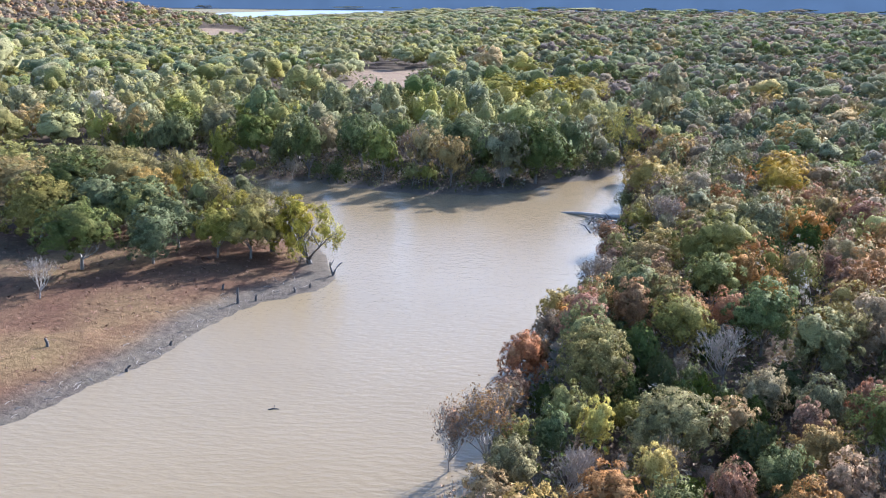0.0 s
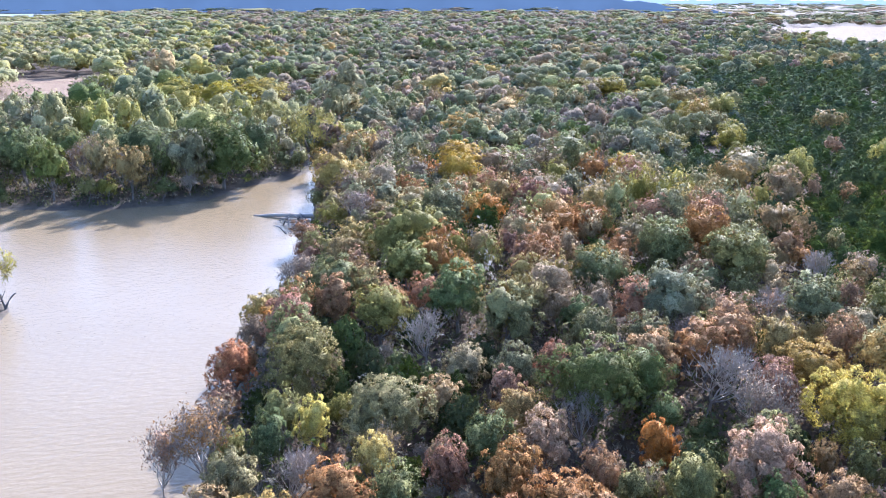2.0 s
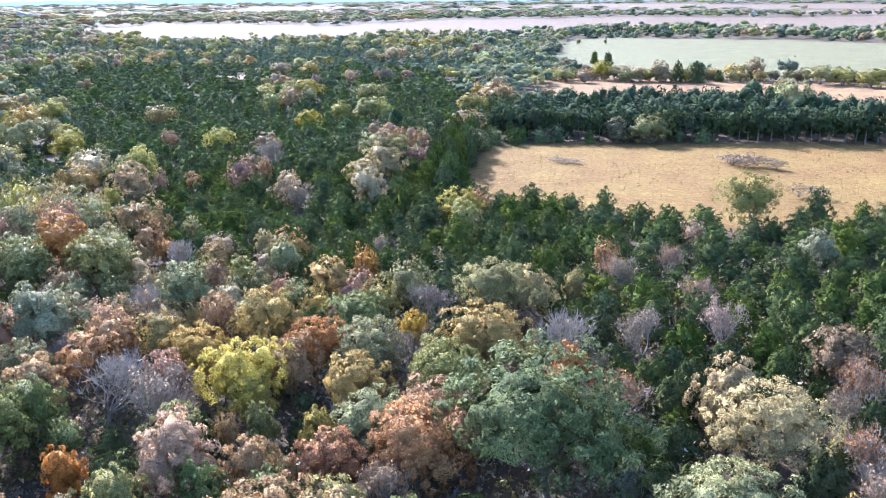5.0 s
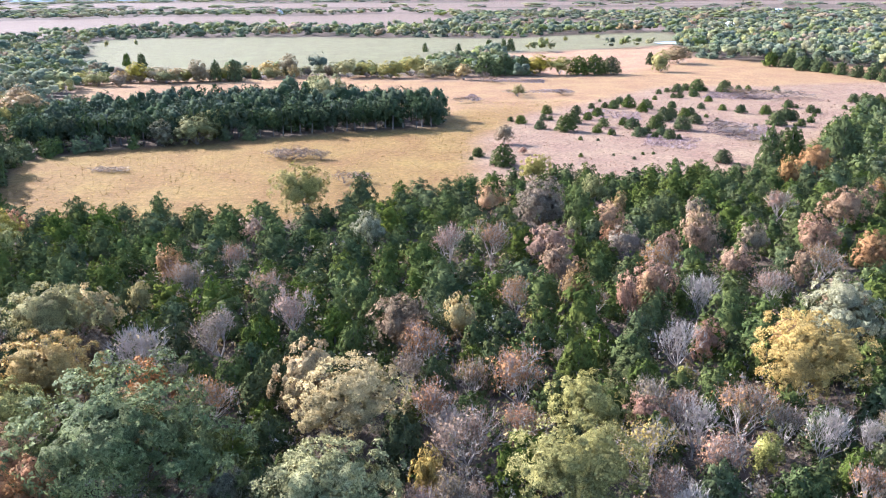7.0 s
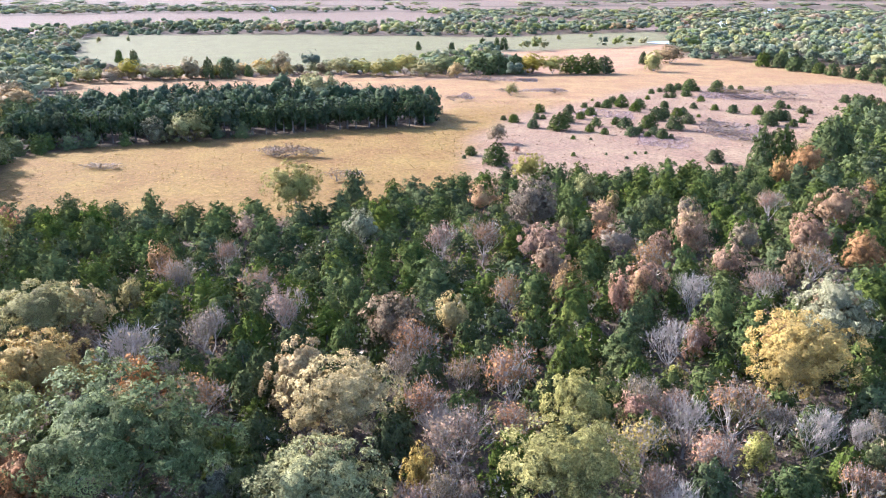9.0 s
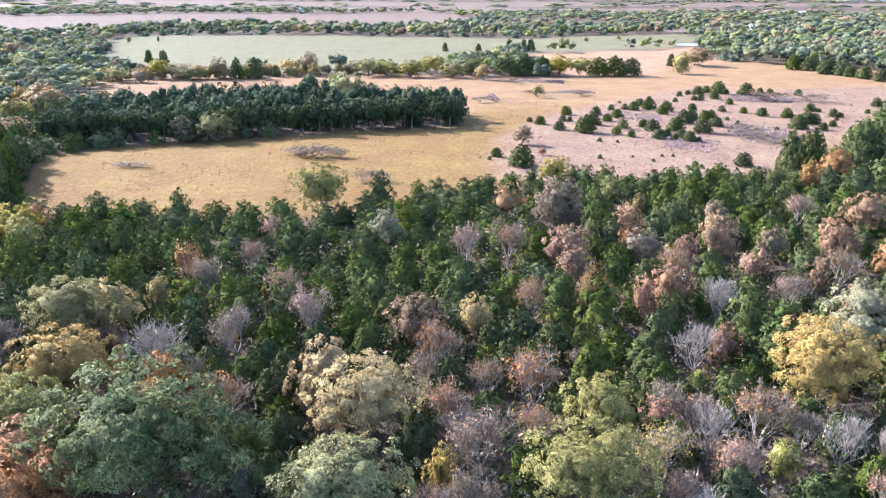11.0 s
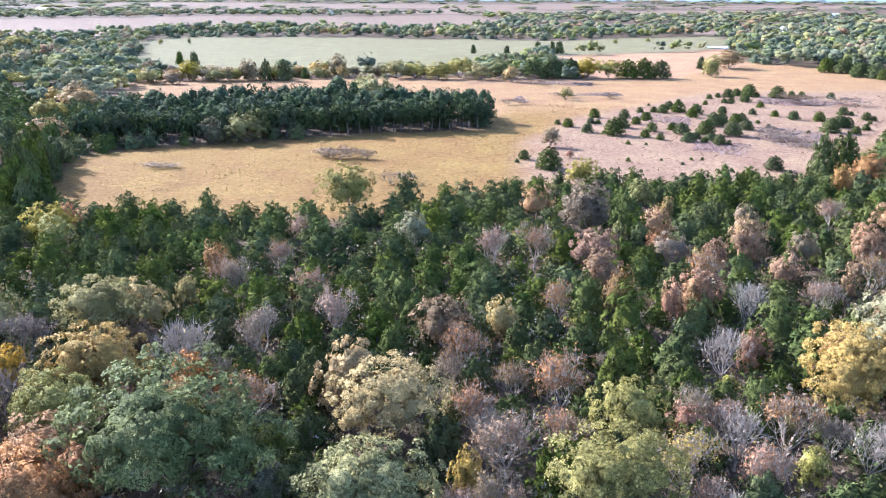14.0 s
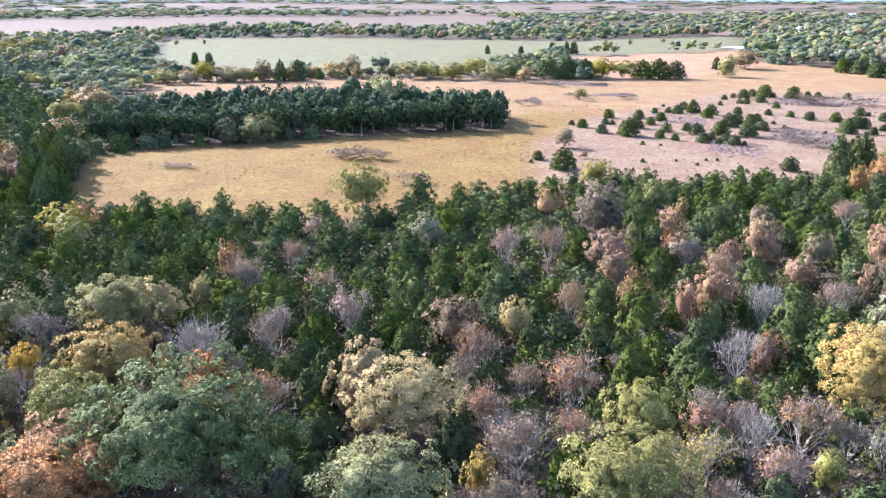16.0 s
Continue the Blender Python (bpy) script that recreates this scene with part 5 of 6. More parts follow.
def size_of(kind, where):
    if where == "grove":
        r = rng.uniform(2.5, 4.0)
        return rng.uniform(7.0, 9.2), r
    if kind == "cedar":
        r = rng.uniform(1.6, 3.0)
        return r * rng.uniform(1.5, 2.0) + 1.2, r
    if where == "river":
        r = rng.uniform(3.6, 7.4)
        return min(r * 0.9 + rng.uniform(6.0, 9.0), 15.0), r
    r = rng.uniform(1.9, 4.0) * (0.8 if where in ("mixed", "cedars") else 1.0)
    if where == "far":
        r *= rng.choice([0.8, 1.0, 1.5])
    return min(r * 1.1 + rng.uniform(2.8, 4.2), 13), r


chosen = set(placed)
cx, cy = candidates(38, 98, 3.0)
ok = wooded(cx, cy)
fill = []
for x, y in zip(cx[ok], cy[ok]):
    where = zone(x, y)
    kind, colour = pick(MIX[where], rng.uniform())
    tall, radius = size_of(kind, where)
    if kind != "cedar":
        radius, tall = min(4.3, radius * rng.uniform(1.05, 1.45)), tall * 1.05
    fill.append((radius * rng.uniform(0.7, 1.3) * (1.7 if kind == "cedar" else 1.0), x, y, kind, colour, tall, radius))
for _, x, y, kind, colour, tall, radius in sorted(fill, reverse=True):
    near = [p for p in placed if abs(p[0] - x) < 14 and abs(p[1] - y) < 14]
    if any(math.hypot(p[0] - x, p[1] - y) < (0.7 if p in chosen else 0.56) * (p[2] + radius) for p in near):
        continue
    plant(kind, colour, x, y, tall, radius, far=math.hypot(x, y) > 88 or radius < 2.4)

# saplings in what gaps are left
cx, cy = candidates(40, 90, 2.5)
ok = wooded(cx, cy)
for x, y in zip(cx[ok], cy[ok]):
    radius = rng.uniform(1.1, 1.8)
    if all(math.hypot(p[0] - x, p[1] - y) > 0.8 * p[2] + 0.7 * radius for p in placed if abs(p[0] - x) < 10 and abs(p[1] - y) < 10):
        kind, colour = pick([("cedar", "cedar", 16), ("thin", "mauve", 30), ("oak", "green", 22), ("oak", "olive", 16), ("oak", "brown", 16)], rng.uniform())
        plant(kind, colour, x, y, radius * 2.2 + 0.8, radius, far=True)


# ---- woods farther off: too many to count ----
def pointed_crown(lobes, each, leaf):
    """A farther cedar: upright sprays over a small dark heart; height 1."""
    z = np.array([0.16, 0.4, 0.62])
    heart = lumps(np.stack([z * 0, z * 0, z], -1), 0.3 * (1.0 - z) ** 0.9, 1.3, 0.3, axis=True)
    return joined([heart, cedar_leaves(lobes, each, leaf)])


def wood(name, r0, r1, space, label, oaks, cedars, grow=1.0, overlap=0.55, leaves=CANOPY):
    """A belt of woods in one mesh, its trees shrunk, turned and stretched from a few patterns."""
    cx, cy = candidates(r0, r1, space)
    ok = wooded(cx, cy)
    cx, cy = cx[ok], cy[ok]
    cz, clump = height(cx, cy), 0.5 + 0.5 * ripple(cx, cy, 70, 3)
    swell = ripple(cx, cy, 34, 5) + 0.7 * ripple(cx, cy, 90, 6)
    slots = sorted(LEAF)
    gap_to_grove = rim(GROVE, cx, cy)
    cells = {}
    for x, y, r in placed:
        if math.hypot(x, y) > r0 - 20:
            cells.setdefault((int(x // 12), int(y // 12)), []).append((x, y, r))
    verts, faces, facings, mats, tones, at = [], [], [], [], [], 0
    order = rng.permutation(len(cx))
    for i in order:
        x, y, z = cx[i], cy[i], cz[i]
        where = zone(x, y)
        if where != "grove" and gap_to_grove[i] > 25 and math.degrees(math.atan2(x, y)) < 60:
            where = zone(x + rng.normal() * 0.05 * math.hypot(x, y), y + rng.normal() * 0.05 * math.hypot(x, y))
        kind, colour = pick(MIX[where], min(0.999, max(0.0, (0.45 * rng.uniform() + 0.55 * clump[i]) if where in ("river", "far", "hill") else 0.6 * rng.uniform() + 0.4 * clump[i])))
        tall, radius = size_of(kind, where)
        if kind == "cedar" and where != "grove":
            tall, radius = tall * rng.uniform(0.66, 1.02), radius * rng.uniform(0.95, 1.2)
        if where != "grove" and swell[i] < (-0.75 if where == "river" else -0.95) and kind != "cedar":
            continue
        up = 1.0 + (0.42 if where == "river" else 0.32) * float(swell[i]) if kind != "cedar" else 1.0 + 0.12 * float(swell[i])
        tall, radius = tall * up * min(1.0 + 0.1 * grow, 1.5), radius * grow * (0.75 + 0.25 * up)
        gone, way = math.hypot(x, y), math.degrees(math.atan2(x, y))
        if gone > 400:
            tall = min(tall, 8.5 if -22 < way < -2 and gone > 560 and z < 12 else 12.5)
            if gone < 1150 and kind != "cedar":
                radius = min(radius, 0.66 * tall)
        apart = overlap * (1.3 if where == "river" else 1.28 if kind == "cedar" and where != "grove" else 1.0)
        if grow < 2:
            gx, gy = int(x // 12), int(y // 12)
            hit = False
            for ax in (gx - 1, gx, gx + 1):
                for ay in (gy - 1, gy, gy + 1):
                    for p in cells.get((ax, ay), ()):
                        if math.hypot(p[0] - x, p[1] - y) < apart * (p[2] + radius):
                            hit = True
            if hit:
                continue
            cells.setdefault((gx, gy), []).append((x, y, radius))
        a = rng.uniform(0, 6.28)
        ca, sa = math.cos(a), math.sin(a)
        if kind == "cedar":
            v, f, facing = cedars[int(rng.integers(len(cedars)))]
            scale = np.array([radius * 2.75, radius * 2.75, tall]) if grow < 2 else np.array([radius, radius, tall * 0.5])
            lift = 0.0 if grow < 2 else tall * 0.5
        else:
            v, f, facing = SPARSE[int(rng.integers(len(SPARSE)))] if kind in ("thin", "bare") and grow < 2 else oaks[int(rng.integers(len(oaks)))]
            scale = np.array([radius * rng.uniform(0.85, 1.15), radius, tall * 0.5])
            lift = tall * 0.51
        v, facing = v * scale, unit(facing / scale)
        facings.append(np.stack([facing[:, 0] * ca - facing[:, 1] * sa, facing[:, 0] * sa + facing[:, 1] * ca, facing[:, 2]], -1))
        v = np.stack([v[:, 0] * ca - v[:, 1] * sa + x, v[:, 0] * sa + v[:, 1] * ca + y, v[:, 2] + z + lift], -1)
        verts.append(v)
        faces.append(f + at)
        at += len(v)
        mats.append(np.full(len(f), slots.index(colour), np.int32))
        tones.append(np.full(len(f), rng.uniform(), np.float32))
    me = mesh_of(name, np.concatenate(verts), np.concatenate(faces), np.concatenate(facings))
    for s in slots:
        me.materials.append(leaves[s])
    me.polygons.foreach_set("material_index", np.concatenate(mats))
    tone = me.attributes.new("tone", "FLOAT", "FACE")
    tone.data.foreach_set("value", np.concatenate(tones))
    tagged(new(name, me), label, "woods", kind="stuff")


SPARSE = [broad_leaves(3, 20, 6, 0.2, 0.08) for _ in range(4)]
wood("wood", 98, 205, 2.6, "autumn woods of cedars and broadleaf trees",
     [broad_leaves(int(rng.integers(2, 5)), 40, 22, 0.22, 0.062, heart=8) for _ in range(10)], [pointed_crown(24, 24, 0.05) for _ in range(10)], 1.1, leaves=LEAF)
wood("middle_wood", 205, 330, 2.8, "autumn woods behind the nearer trees",
     [broad_leaves(int(rng.integers(2, 5)), 28, 14, 0.25, 0.085, -0.7, 0.35, 9, 0.3) for _ in range(10)], [pointed_crown(16, 14, 0.07) for _ in range(10)], 1.2)
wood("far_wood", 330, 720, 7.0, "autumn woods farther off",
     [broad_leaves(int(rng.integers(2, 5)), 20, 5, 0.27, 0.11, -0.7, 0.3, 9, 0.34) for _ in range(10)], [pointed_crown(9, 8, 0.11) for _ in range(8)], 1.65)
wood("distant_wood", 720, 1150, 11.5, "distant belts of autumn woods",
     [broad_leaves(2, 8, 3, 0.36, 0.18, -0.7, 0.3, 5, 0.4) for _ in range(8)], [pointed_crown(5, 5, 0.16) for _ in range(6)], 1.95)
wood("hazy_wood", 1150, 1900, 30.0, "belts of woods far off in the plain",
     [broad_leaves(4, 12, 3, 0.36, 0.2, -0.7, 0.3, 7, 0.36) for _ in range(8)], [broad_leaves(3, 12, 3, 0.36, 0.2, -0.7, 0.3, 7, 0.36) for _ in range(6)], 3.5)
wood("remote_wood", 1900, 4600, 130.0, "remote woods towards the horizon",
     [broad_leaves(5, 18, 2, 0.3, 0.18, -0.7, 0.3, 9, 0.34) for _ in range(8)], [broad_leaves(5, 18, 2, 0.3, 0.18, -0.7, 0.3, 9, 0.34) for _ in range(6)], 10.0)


def undergrowth():
    """Low bushes and saplings that fill the gaps under the trees."""
    cx, cy = candidates(38, 250, 2.1)
    ok = wooded(cx, cy) & ((np.hypot(cx, cy) < 130) | ((rim(WATER, cx, cy) < 26) & (cy > 170)))
    cx, cy = cx[ok], cy[ok]
    cz = height(cx, cy)
    n, each = len(cx), 26
    d = sphere_dirs(n * each, -0.1)
    size = np.repeat(rng.uniform(1.0, 2.3, n), each)[:, None]
    p = np.repeat(np.stack([cx, cy, cz], -1), each, 0) + d * size * rng.uniform(0.5, 1.1, (n * each, 1)) * np.array([1, 1, 1.5]) + np.array([0, 0, 0.4])
    s = 0.26 * rng.uniform(0.6, 1.5, n * each)
    me = mesh_of("undergrowth", *blades(p, d + rng.normal(size=d.shape) * 0.5, s, s * 0.7))
    slots = ("cedar", "mauve", "olive", "brown", "cedar", "grey")
    for name in slots:
        me.materials.append(LEAF[name])
    me.polygons.foreach_set("material_index", np.repeat(rng.integers(0, len(slots), n), each).astype(np.int32))
    tone = me.attributes.new("tone", "FLOAT", "FACE")
    tone.data.foreach_set("value", np.repeat(rng.uniform(size=n), each).astype(np.float32))
    tagged(new("undergrowth", me), "low bushes and saplings under the trees", "undergrowth", kind="stuff")


undergrowth()


# ---- distance ----
def backdrop(name, label, radius, az0, az1, top, colour, seed):
    """A far ridge as a plain strip, so distant that it stays put; its glow paints in the haze of the air before it."""
    az = np.radians(np.arange(az0, az1, 0.25))
    x, y = radius * np.sin(az), radius * np.cos(az)
    edge = smooth(np.degrees(az), az0, az0 + 6) * (1 - smooth(np.degrees(az), az1 - 26, az1))
    z = 4 + top * edge * (1 + 0.18 * ripple(x, y, 900, seed) + 0.05 * ripple(x, y, 130, seed + 1)) + 6 * ripple(x, y, 60, seed + 2)
    n = len(az)
    verts = np.concatenate([np.stack([x, y, np.full(n, -20.0)], -1), np.stack([x * 1.03, y * 1.03, z], -1), np.stack([x * 1.12, y * 1.12, np.full(n, -20.0)], -1)])
    i = np.arange(n - 1)
    faces = np.concatenate([np.stack([i, i + 1, n + i + 1, n + i], -1), np.stack([n + i, n + i + 1, 2 * n + i + 1, 2 * n + i], -1)])
    m, nn, l, out = material(name)
    coord = nn.new("ShaderNodeTexCoord")
    tex = put(nn, "TexNoise", Scale=0.012, Detail=5.0)
    l.new(coord.outputs["Object"], tex.inputs["Vector"])
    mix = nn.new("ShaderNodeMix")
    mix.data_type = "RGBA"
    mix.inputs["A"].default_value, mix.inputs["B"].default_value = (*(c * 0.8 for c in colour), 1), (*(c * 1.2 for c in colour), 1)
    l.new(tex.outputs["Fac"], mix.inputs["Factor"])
    # emission only: haze colour painted in, no sunlight taken
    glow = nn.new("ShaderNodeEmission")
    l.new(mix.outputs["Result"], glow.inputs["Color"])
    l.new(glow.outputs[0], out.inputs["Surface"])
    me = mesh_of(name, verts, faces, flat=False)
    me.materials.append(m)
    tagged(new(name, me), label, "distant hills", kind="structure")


backdrop("backdrop_ridge", "long wooded ridge far behind the lake, glowing in dark haze blue", 2280, -50, 40, 110, (0.032, 0.046, 0.068), 1)
backdrop("backdrop_hills", "low hills along the horizon, glowing in pale haze blue", 4650, -60, 150, 24, (0.12, 0.15, 0.18), 4)


# ---- by the water ----
def bent_wood(points, radii, sides=8, rough=0.12):
    """A weathered limb along some points."""
    pts = np.array(points, float)
    ring = []
    for k in range(len(pts)):
        w = unit(pts[min(k + 1, len(pts) - 1)] - pts[max(k - 1, 0)])
        ref = np.array([1.0, 0, 0]) if abs(w[2]) > 0.8 else np.array([0, 0, 1.0])
        u = unit(np.cross(w, ref))
        v = np.cross(w, u)
        for s in range(sides):
            a = 2 * math.pi * s / sides
            ring.append(pts[k] + (math.cos(a) * u + math.sin(a) * v) * radii[k] * rng.uniform(1 - rough, 1 + rough))
    n = len(pts)
    faces = [(k * sides + s, k * sides + (s + 1) % sides, (k + 1) * sides + (s + 1) % sides, (k + 1) * sides + s) for k in range(n - 1) for s in range(sides)]
    return np.array(ring), np.array(faces)


def limb_part(name, parent, points, radii, mat):
    v, f = bent_wood(points, radii)
    return part(name, mesh_of(name, v, f, flat=False), mat, parent)


WET_WOOD = plain_material("wet_dead_wood", (0.035, 0.028, 0.024), (0.09, 0.075, 0.065), 7.0)
DRIFTWOOD = plain_material("weathered_driftwood", (0.16, 0.13, 0.105), (0.26, 0.22, 0.18), 6.0)


def snag(x, y, z):
    """A forked dead stump standing in the water."""
    ob = new("dead_snag")
    ob.location = (x, y, z)
    tagged(ob, "forked black dead snag standing in shallow water", "snag")
    limb_part("stem", ob, [(0, 0, -0.6), (0.05, 0, 0.2), (-0.1, 0, 0.9), (-0.35, 0.05, 1.7), (-0.3, 0, 2.3)], [0.2, 0.17, 0.15, 0.13, 0.09], WET_WOOD)
    limb_part("branch", ob, [(0.05, 0, 0.15), (0.4, 0.1, 0.9), (0.8, 0.0, 1.6), (1.35, 0.0, 2.15), (1.6, 0, 2.2)], [0.15, 0.14, 0.13, 0.1, 0.07], WET_WOOD)
    limb_part("branch", ob, [(-0.3, 0, 1.6), (0.1, 0.1, 2.3), (0.35, 0, 2.9)], [0.07, 0.05, 0.02], WET_WOOD)
    limb_part("branch", ob, [(-0.15, 0, 1.0), (-0.5, 0.1, 1.3)], [0.06, 0.03], WET_WOOD)


snag(-17.0, 127.5, 0.0)


def stump(x, y, tall, lean):
    z = float(height(np.array([x]), np.array([y]))[0])
    ob = new("stump")
    ob.location = (x, y, z)
    tagged(ob, "broken grey dead stump on the muddy bank", "stump", "stumps on the muddy bank")
    limb_part("stem", ob, [(0, 0, -0.3), (0.03, 0, tall * 0.4), (lean * 0.5, 0, tall * 0.8), (lean, 0, tall)], [0.22, 0.17, 0.15, 0.09], WET_WOOD)
    limb_part("branch", ob, [(0.03, 0, tall * 0.45), (0.25, 0.1, tall * 0.6)], [0.07, 0.03], WET_WOOD)


for x, y, tall, lean in ((-28.6, 114.5, 2.3, 0.1), (-26.4, 115.8, 0.8, 0.2), (-21.5, 119.6, 0.7, -0.1), (-19.6, 121.6, 0.6, 0.1), (-31.8, 119.0, 0.9, 0.3), (-36.2, 91.8, 0.7, 0.5), (-46.5, 95.0, 1.0, -0.2), (-33.5, 99.5, 0.5, 0.2)):
    stump(x, y, tall, lean)


def floating_stick():
    ob = new("floating_stick")
    tagged(ob, "dark stick floating on the brown water", "stick")
    limb_part("stem", ob, [(-18.2, 82.6, 0.02), (-17.6, 82.8, 0.08), (-17.0, 82.7, 0.03)], [0.05, 0.06, 0.03], WET_WOOD)
    limb_part("branch", ob, [(-17.6, 82.8, 0.08), (-17.5, 83.0, 0.4)], [0.03, 0.015], WET_WOOD)


floating_stick()


def fallen_log():
    """A long trunk lying out into the water from the bank, with a tangle of roots and branches."""
    ob = new("fallen_log")
    tagged(ob, "long fallen trunk reaching into the water with tangled branches", "fallen tree")
    limb_part("trunk", ob, [(23.6, 170.0, -0.1), (27, 167.5, 0.4), (31, 165.0, 0.5), (36, 162.0, 0.7), (40, 160, 1.2)], [0.2, 0.36, 0.42, 0.5, 0.55], DRIFTWOOD)
    for k in range(26):
        a, ln = rng.uniform(0, 6.28), rng.uniform(1.5, 4.2)
        sx, sy = rng.uniform(27, 34), rng.uniform(153, 164)
        mid = (sx + math.cos(a) * ln * 0.5, sy + math.sin(a) * ln * 0.5, rng.uniform(0.3, 1.3))
        end = (sx + math.cos(a) * ln, sy + math.sin(a) * ln, rng.uniform(0.1, 1.9))
        limb_part("branch", ob, [(sx, sy, rng.uniform(-0.1, 0.5)), mid, end], [rng.uniform(0.1, 0.2), 0.1, 0.03], WET_WOOD if k % 2 else DRIFTWOOD)
    limb_part("branch", ob, [(34, 162.0, 0.6), (34.2, 162, 2.4), (33.6, 162, 4.6)], [0.12, 0.08, 0.03], WET_WOOD)
    limb_part("branch", ob, [(35, 162.5, 0.6), (35.5, 162, 2.0), (35.7, 162, 3.0)], [0.12, 0.08, 0.03], WET_WOOD)


fallen_log()


def litter_on_bank():
    """Twigs, clods and driftwood strewn along the muddy shore."""
    pieces = []
    shore = LEFT_SHORE[2:13]
    for (ax, ay), (bx, by) in zip(shore, shore[1:]):
        for _ in range(14):
            u, off = rng.uniform(), abs(rng.normal(0, 3.2)) + 0.2
            nx, ny = unit(np.array([-(by - ay), bx - ax]))
            x, y = ax + (bx - ax) * u + nx * off, ay + (by - ay) * u + ny * off
            z = float(height(np.array([x]), np.array([y]))[0])
            a, ln, th = rng.uniform(0, 3.14), rng.uniform(0.3, 1.1), rng.uniform(0.015, 0.045)
            pieces.append(bent_wood([(x, y, z + 0.03), (x + math.cos(a) * ln * 0.5, y + math.sin(a) * ln * 0.5, z + rng.uniform(0.05, 0.2)), (x + math.cos(a) * ln, y + math.sin(a) * ln, z + 0.04)], [th, th, th * 0.5], 4))
    v, f = joined(pieces)
    me = mesh_of("driftwood", v, f)
    me.materials.append(DRIFTWOOD)
    tagged(new("driftwood", me), "dark twigs and driftwood strewn along the mud", "driftwood", kind="stuff")


litter_on_bank()


def grass(name, label, poly, space, tall, leaf, keep, hold=None):
    """Tufts of dry grass over a stretch of open ground."""
    lo, hi = poly.min(0), poly.max(0)
    gx, gy = np.meshgrid(np.arange(lo[0], hi[0], space), np.arange(lo[1], hi[1], space))
    gx, gy = gx.ravel() + rng.uniform(-0.5, 0.5, gx.size) * space, gy.ravel() + rng.uniform(-0.5, 0.5, gx.size) * space
    ok = (rim(poly, gx, gy) < -0.5) & (rng.uniform(size=gx.size) < keep * (0.6 + 0.5 * ripple(gx, gy, 22, 3)))
    if hold is not None:
        ok &= hold(gx, gy)
    gx, gy = gx[ok], gy[ok]
    gz = height(gx, gy)
    n, each = len(gx), 3
    p = np.repeat(np.stack([gx, gy, gz], -1), each, 0)
    size = np.repeat(tall * rng.uniform(0.5, 1.4, n), each)
    out = rng.normal(size=(n * each, 3)) * 0.5 + np.array([0, 0, 0.9])
    p = p + np.stack([rng.normal(0, 0.2, n * each), rng.normal(0, 0.2, n * each), size * 0.5], -1)
    me = mesh_of(name, *blades(p, out, size * 1.3, size * 0.8, None, out * 0.3 + np.array([0, 0, 1.0])))
    me.materials.append(leaf)
    tagged(new(name, me), label, "grass", kind="stuff")


WEEDS = leaf_material("dead_weeds", (0.16, 0.085, 0.05), (0.24, 0.15, 0.08), 0.3, 0.8)
grass("bank_weeds", "red-brown dead weeds on the low bank", np.array([(-110, 60), (-60, 60), (-47, 84), (-42, 95), (-38, 110), (-26, 122), (-24, 150), (-110, 160)], float), 1.0, 0.2, WEEDS, 0.8, lambda x, y: rim(WATER, x, y) > 5)

DRY = leaf_material("dry_golden_grass", (0.148, 0.09, 0.026), (0.225, 0.143, 0.048), 0.3, 0.85)
SCRUB = leaf_material("pinkish_dry_grass", (0.18, 0.108, 0.065), (0.28, 0.182, 0.112), 0.3, 0.85)
STALKS = leaf_material("grey_purple_stalks", (0.19, 0.14, 0.128), (0.27, 0.205, 0.19), 0.2, 0.85)
grass("field_grass", "golden dry grass in tufts over the field", FIELD, 1.1, 0.17, DRY, 0.75, lambda x, y: (rim(PINK, x, y) > 2) & (np.hypot(x, y) < 330))
grass("scrub_grass", "pinkish dry grass in tufts over the scrub land", PINK, 1.2, 0.2, SCRUB, 0.7)
for patch in ([(332, -108), (325, -120), (325, -132), (334, -144), (350, -138), (349, -117)], [(252, -83), (236, -88), (236, -99), (263, -107), (271, -97), (266, -89)], [(353, -42), (354, -65), (368, -63), (365, -46)],
              [(336, -17), (323, -22), (333, -25), (355, -22)], [(401, -30), (390, -57), (408, -59), (412, -33)], [(300, -60), (290, -75), (270, -70), (285, -52)], [(230, -60), (222, -72), (240, -80), (250, -66)]):
    grass("brush_patch", "grey-purple leafless brush in a patch of the scrub land", np.array(patch, float), 0.5, 0.26, STALKS, 0.9)


# ---- far off in the plain ----
PAINT = plain_material("white_boards", (0.55, 0.55, 0.53), (0.66, 0.65, 0.62), 0.6)
TIN = plain_material("grey_tin_roof", (0.3, 0.31, 0.33), (0.42, 0.43, 0.45), 0.5, 0.5)
DOORWAY = plain_material("dark_doorway", (0.03, 0.03, 0.03), (0.06, 0.055, 0.05), 0.5)


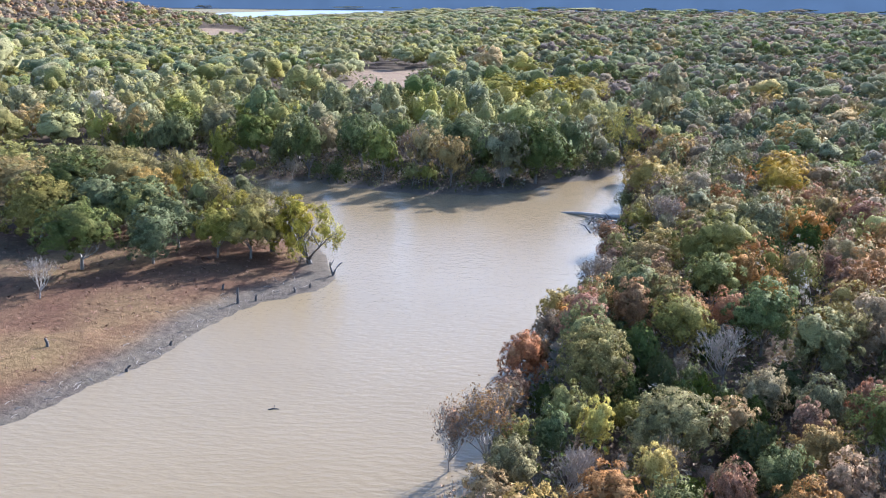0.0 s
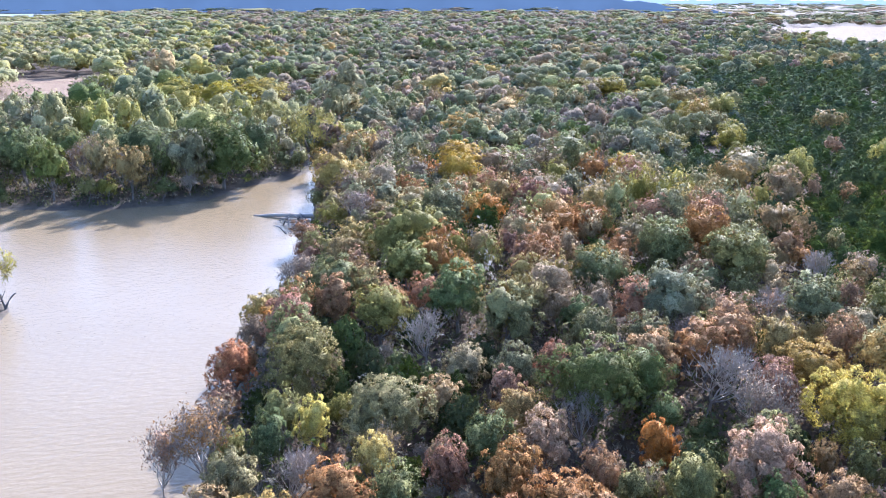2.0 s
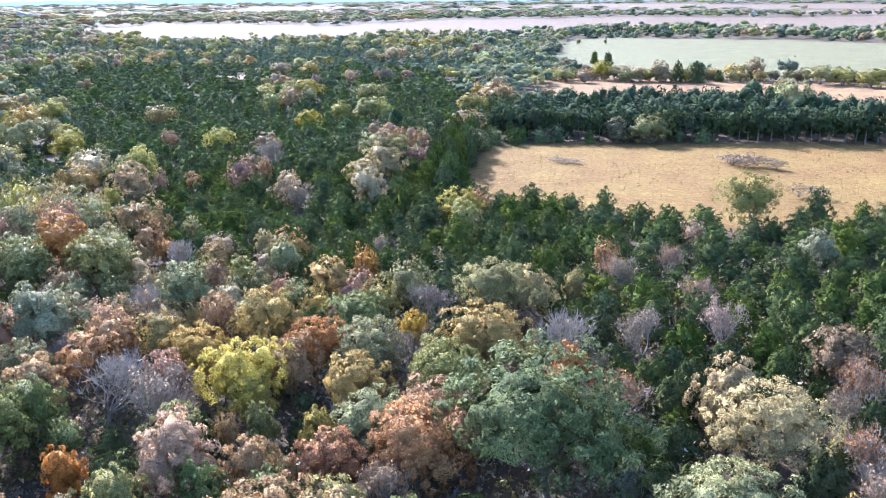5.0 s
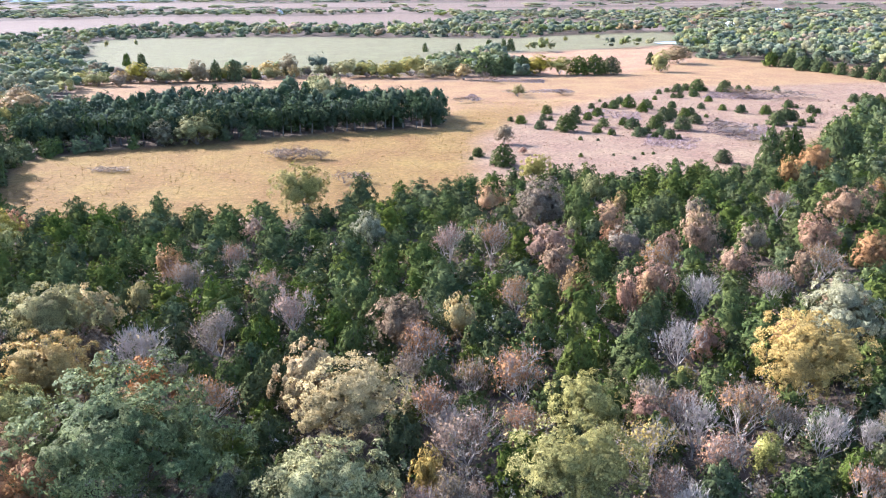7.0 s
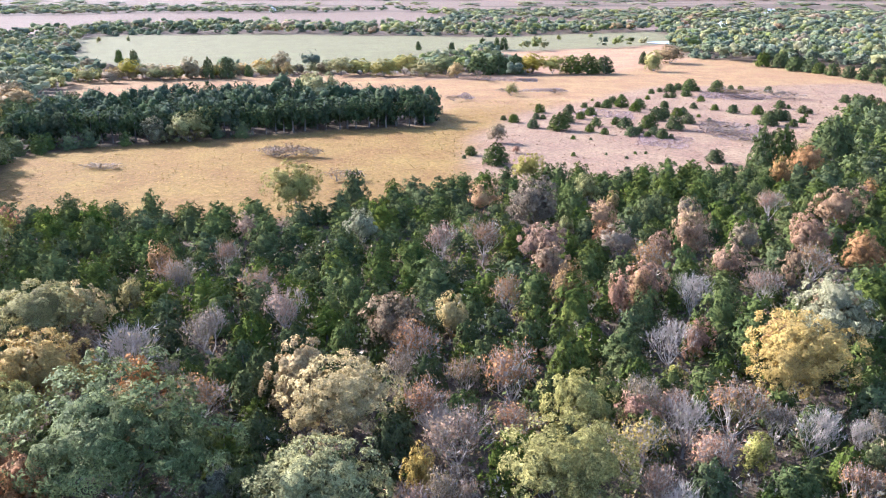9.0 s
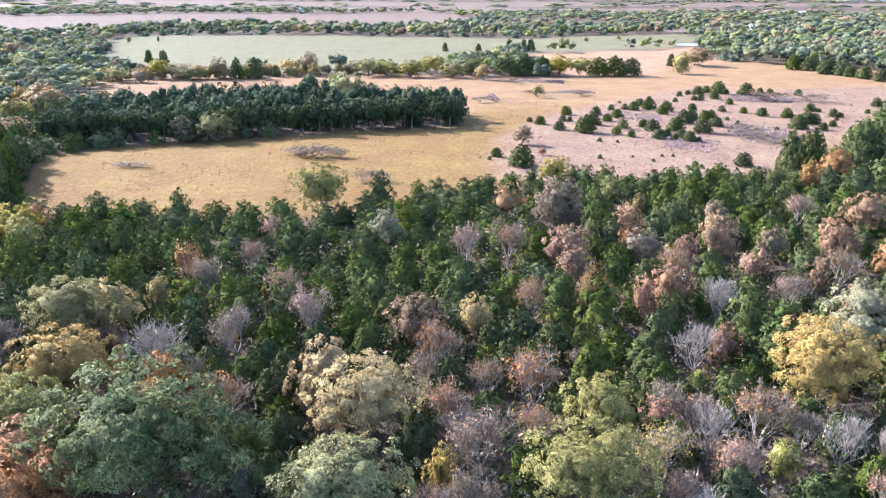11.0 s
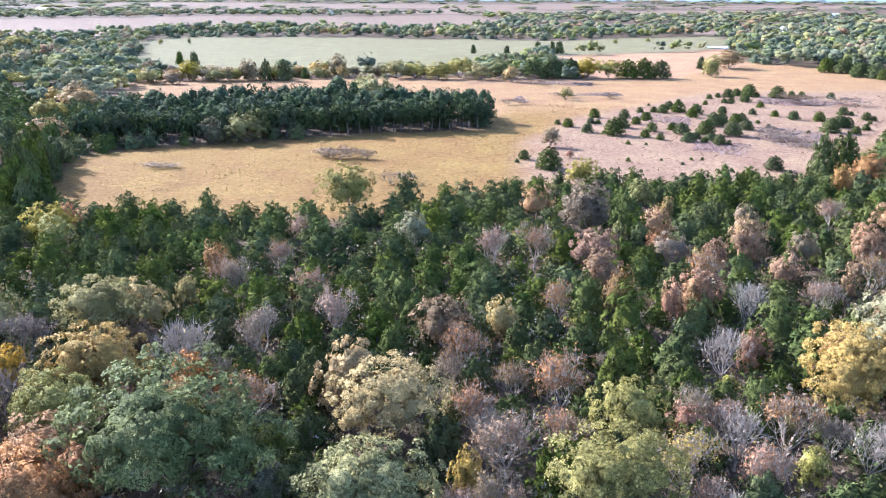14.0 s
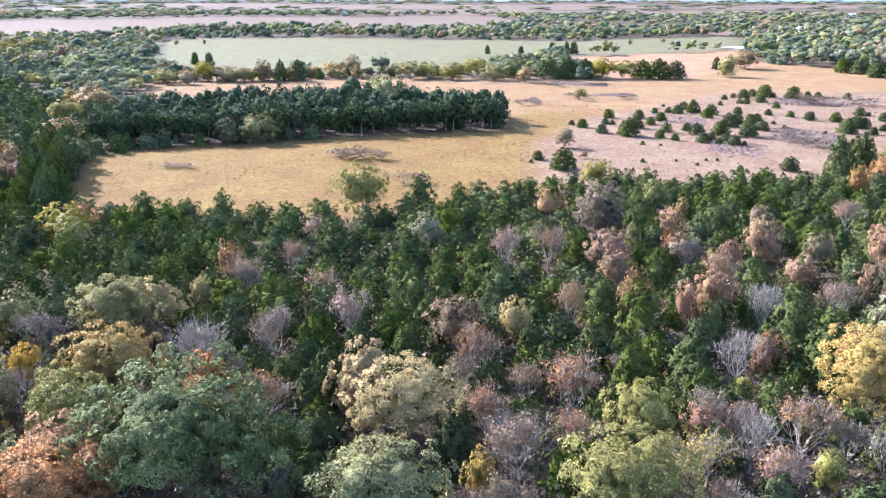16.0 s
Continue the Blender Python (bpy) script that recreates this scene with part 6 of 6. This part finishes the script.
def block(x0, x1, y0, y1, z0, z1):
    v = [(x, y, z) for z in (z0, z1) for x, y in ((x0, y0), (x1, y0), (x1, y1), (x0, y1))]
    return v, [(0, 1, 5, 4), (1, 2, 6, 5), (2, 3, 7, 6), (3, 0, 4, 7), (4, 5, 6, 7), (3, 2, 1, 0)]


def barn(x, y, turn, wide, deep, tall):
    """A white farm building with a pitched tin roof."""
    ob = new("farm_building")
    ob.matrix_basis = pose(x, y, float(height(np.array([x]), np.array([y]))[0]) - 0.3, 0, 0, turn)
    tagged(ob, "white farm building with a grey tin roof among distant trees", "building", "farm buildings in the plain")
    w, d = wide / 2, deep / 2
    part("wall", mesh_of("wall", *block(-w, w, -d, d, 0, tall)), PAINT, ob)
    e, rise = 0.6, tall + deep * 0.28
    v = [(-w - e, -d - e, tall - 0.1), (w + e, -d - e, tall - 0.1), (w + e, d + e, tall - 0.1), (-w - e, d + e, tall - 0.1), (-w - e, 0, rise), (w + e, 0, rise)]
    me = bpy.data.meshes.new("roof")
    me.from_pydata(v, [], [(0, 1, 5, 4), (2, 3, 4, 5), (0, 4, 3), (1, 2, 5), (3, 2, 1, 0)])
    part("roof", me, TIN, ob)
    part("door", mesh_of("door", *block(-1.8, 1.8, -d - 0.06, -d + 0.02, 0.1, tall * 0.75)), DOORWAY, ob)


for x, y, turn, wide, deep, tall in ((905, -322, 20, 16, 9, 4), (1560, -640, 70, 24, 12, 5), (1650, 250, 10, 30, 12, 5), (1420, -560, 40, 14, 9, 4), (1730, 820, 60, 34, 14, 6)):
    barn(x, y, turn, wide, deep, tall)


def farm_pond():
    a = np.arange(20) * 2 * math.pi / 20
    x, y = 650 + 15 * np.cos(a) * (1 + 0.15 * np.sin(3 * a)), -196 + 22 * np.sin(a)
    z = float(height(np.array([650.0]), np.array([-196.0]))[0]) + 0.5
    me = bpy.data.meshes.new("farm_pond")
    me.from_pydata([(float(p), float(q), z) for p, q in zip(x, y)], [], [tuple(range(20))])
    me.materials.append(bpy.data.materials["lake_water"])
    tagged(new("pond", me), "small pale pond in the pasture", "pond", kind="structure")


farm_pond()
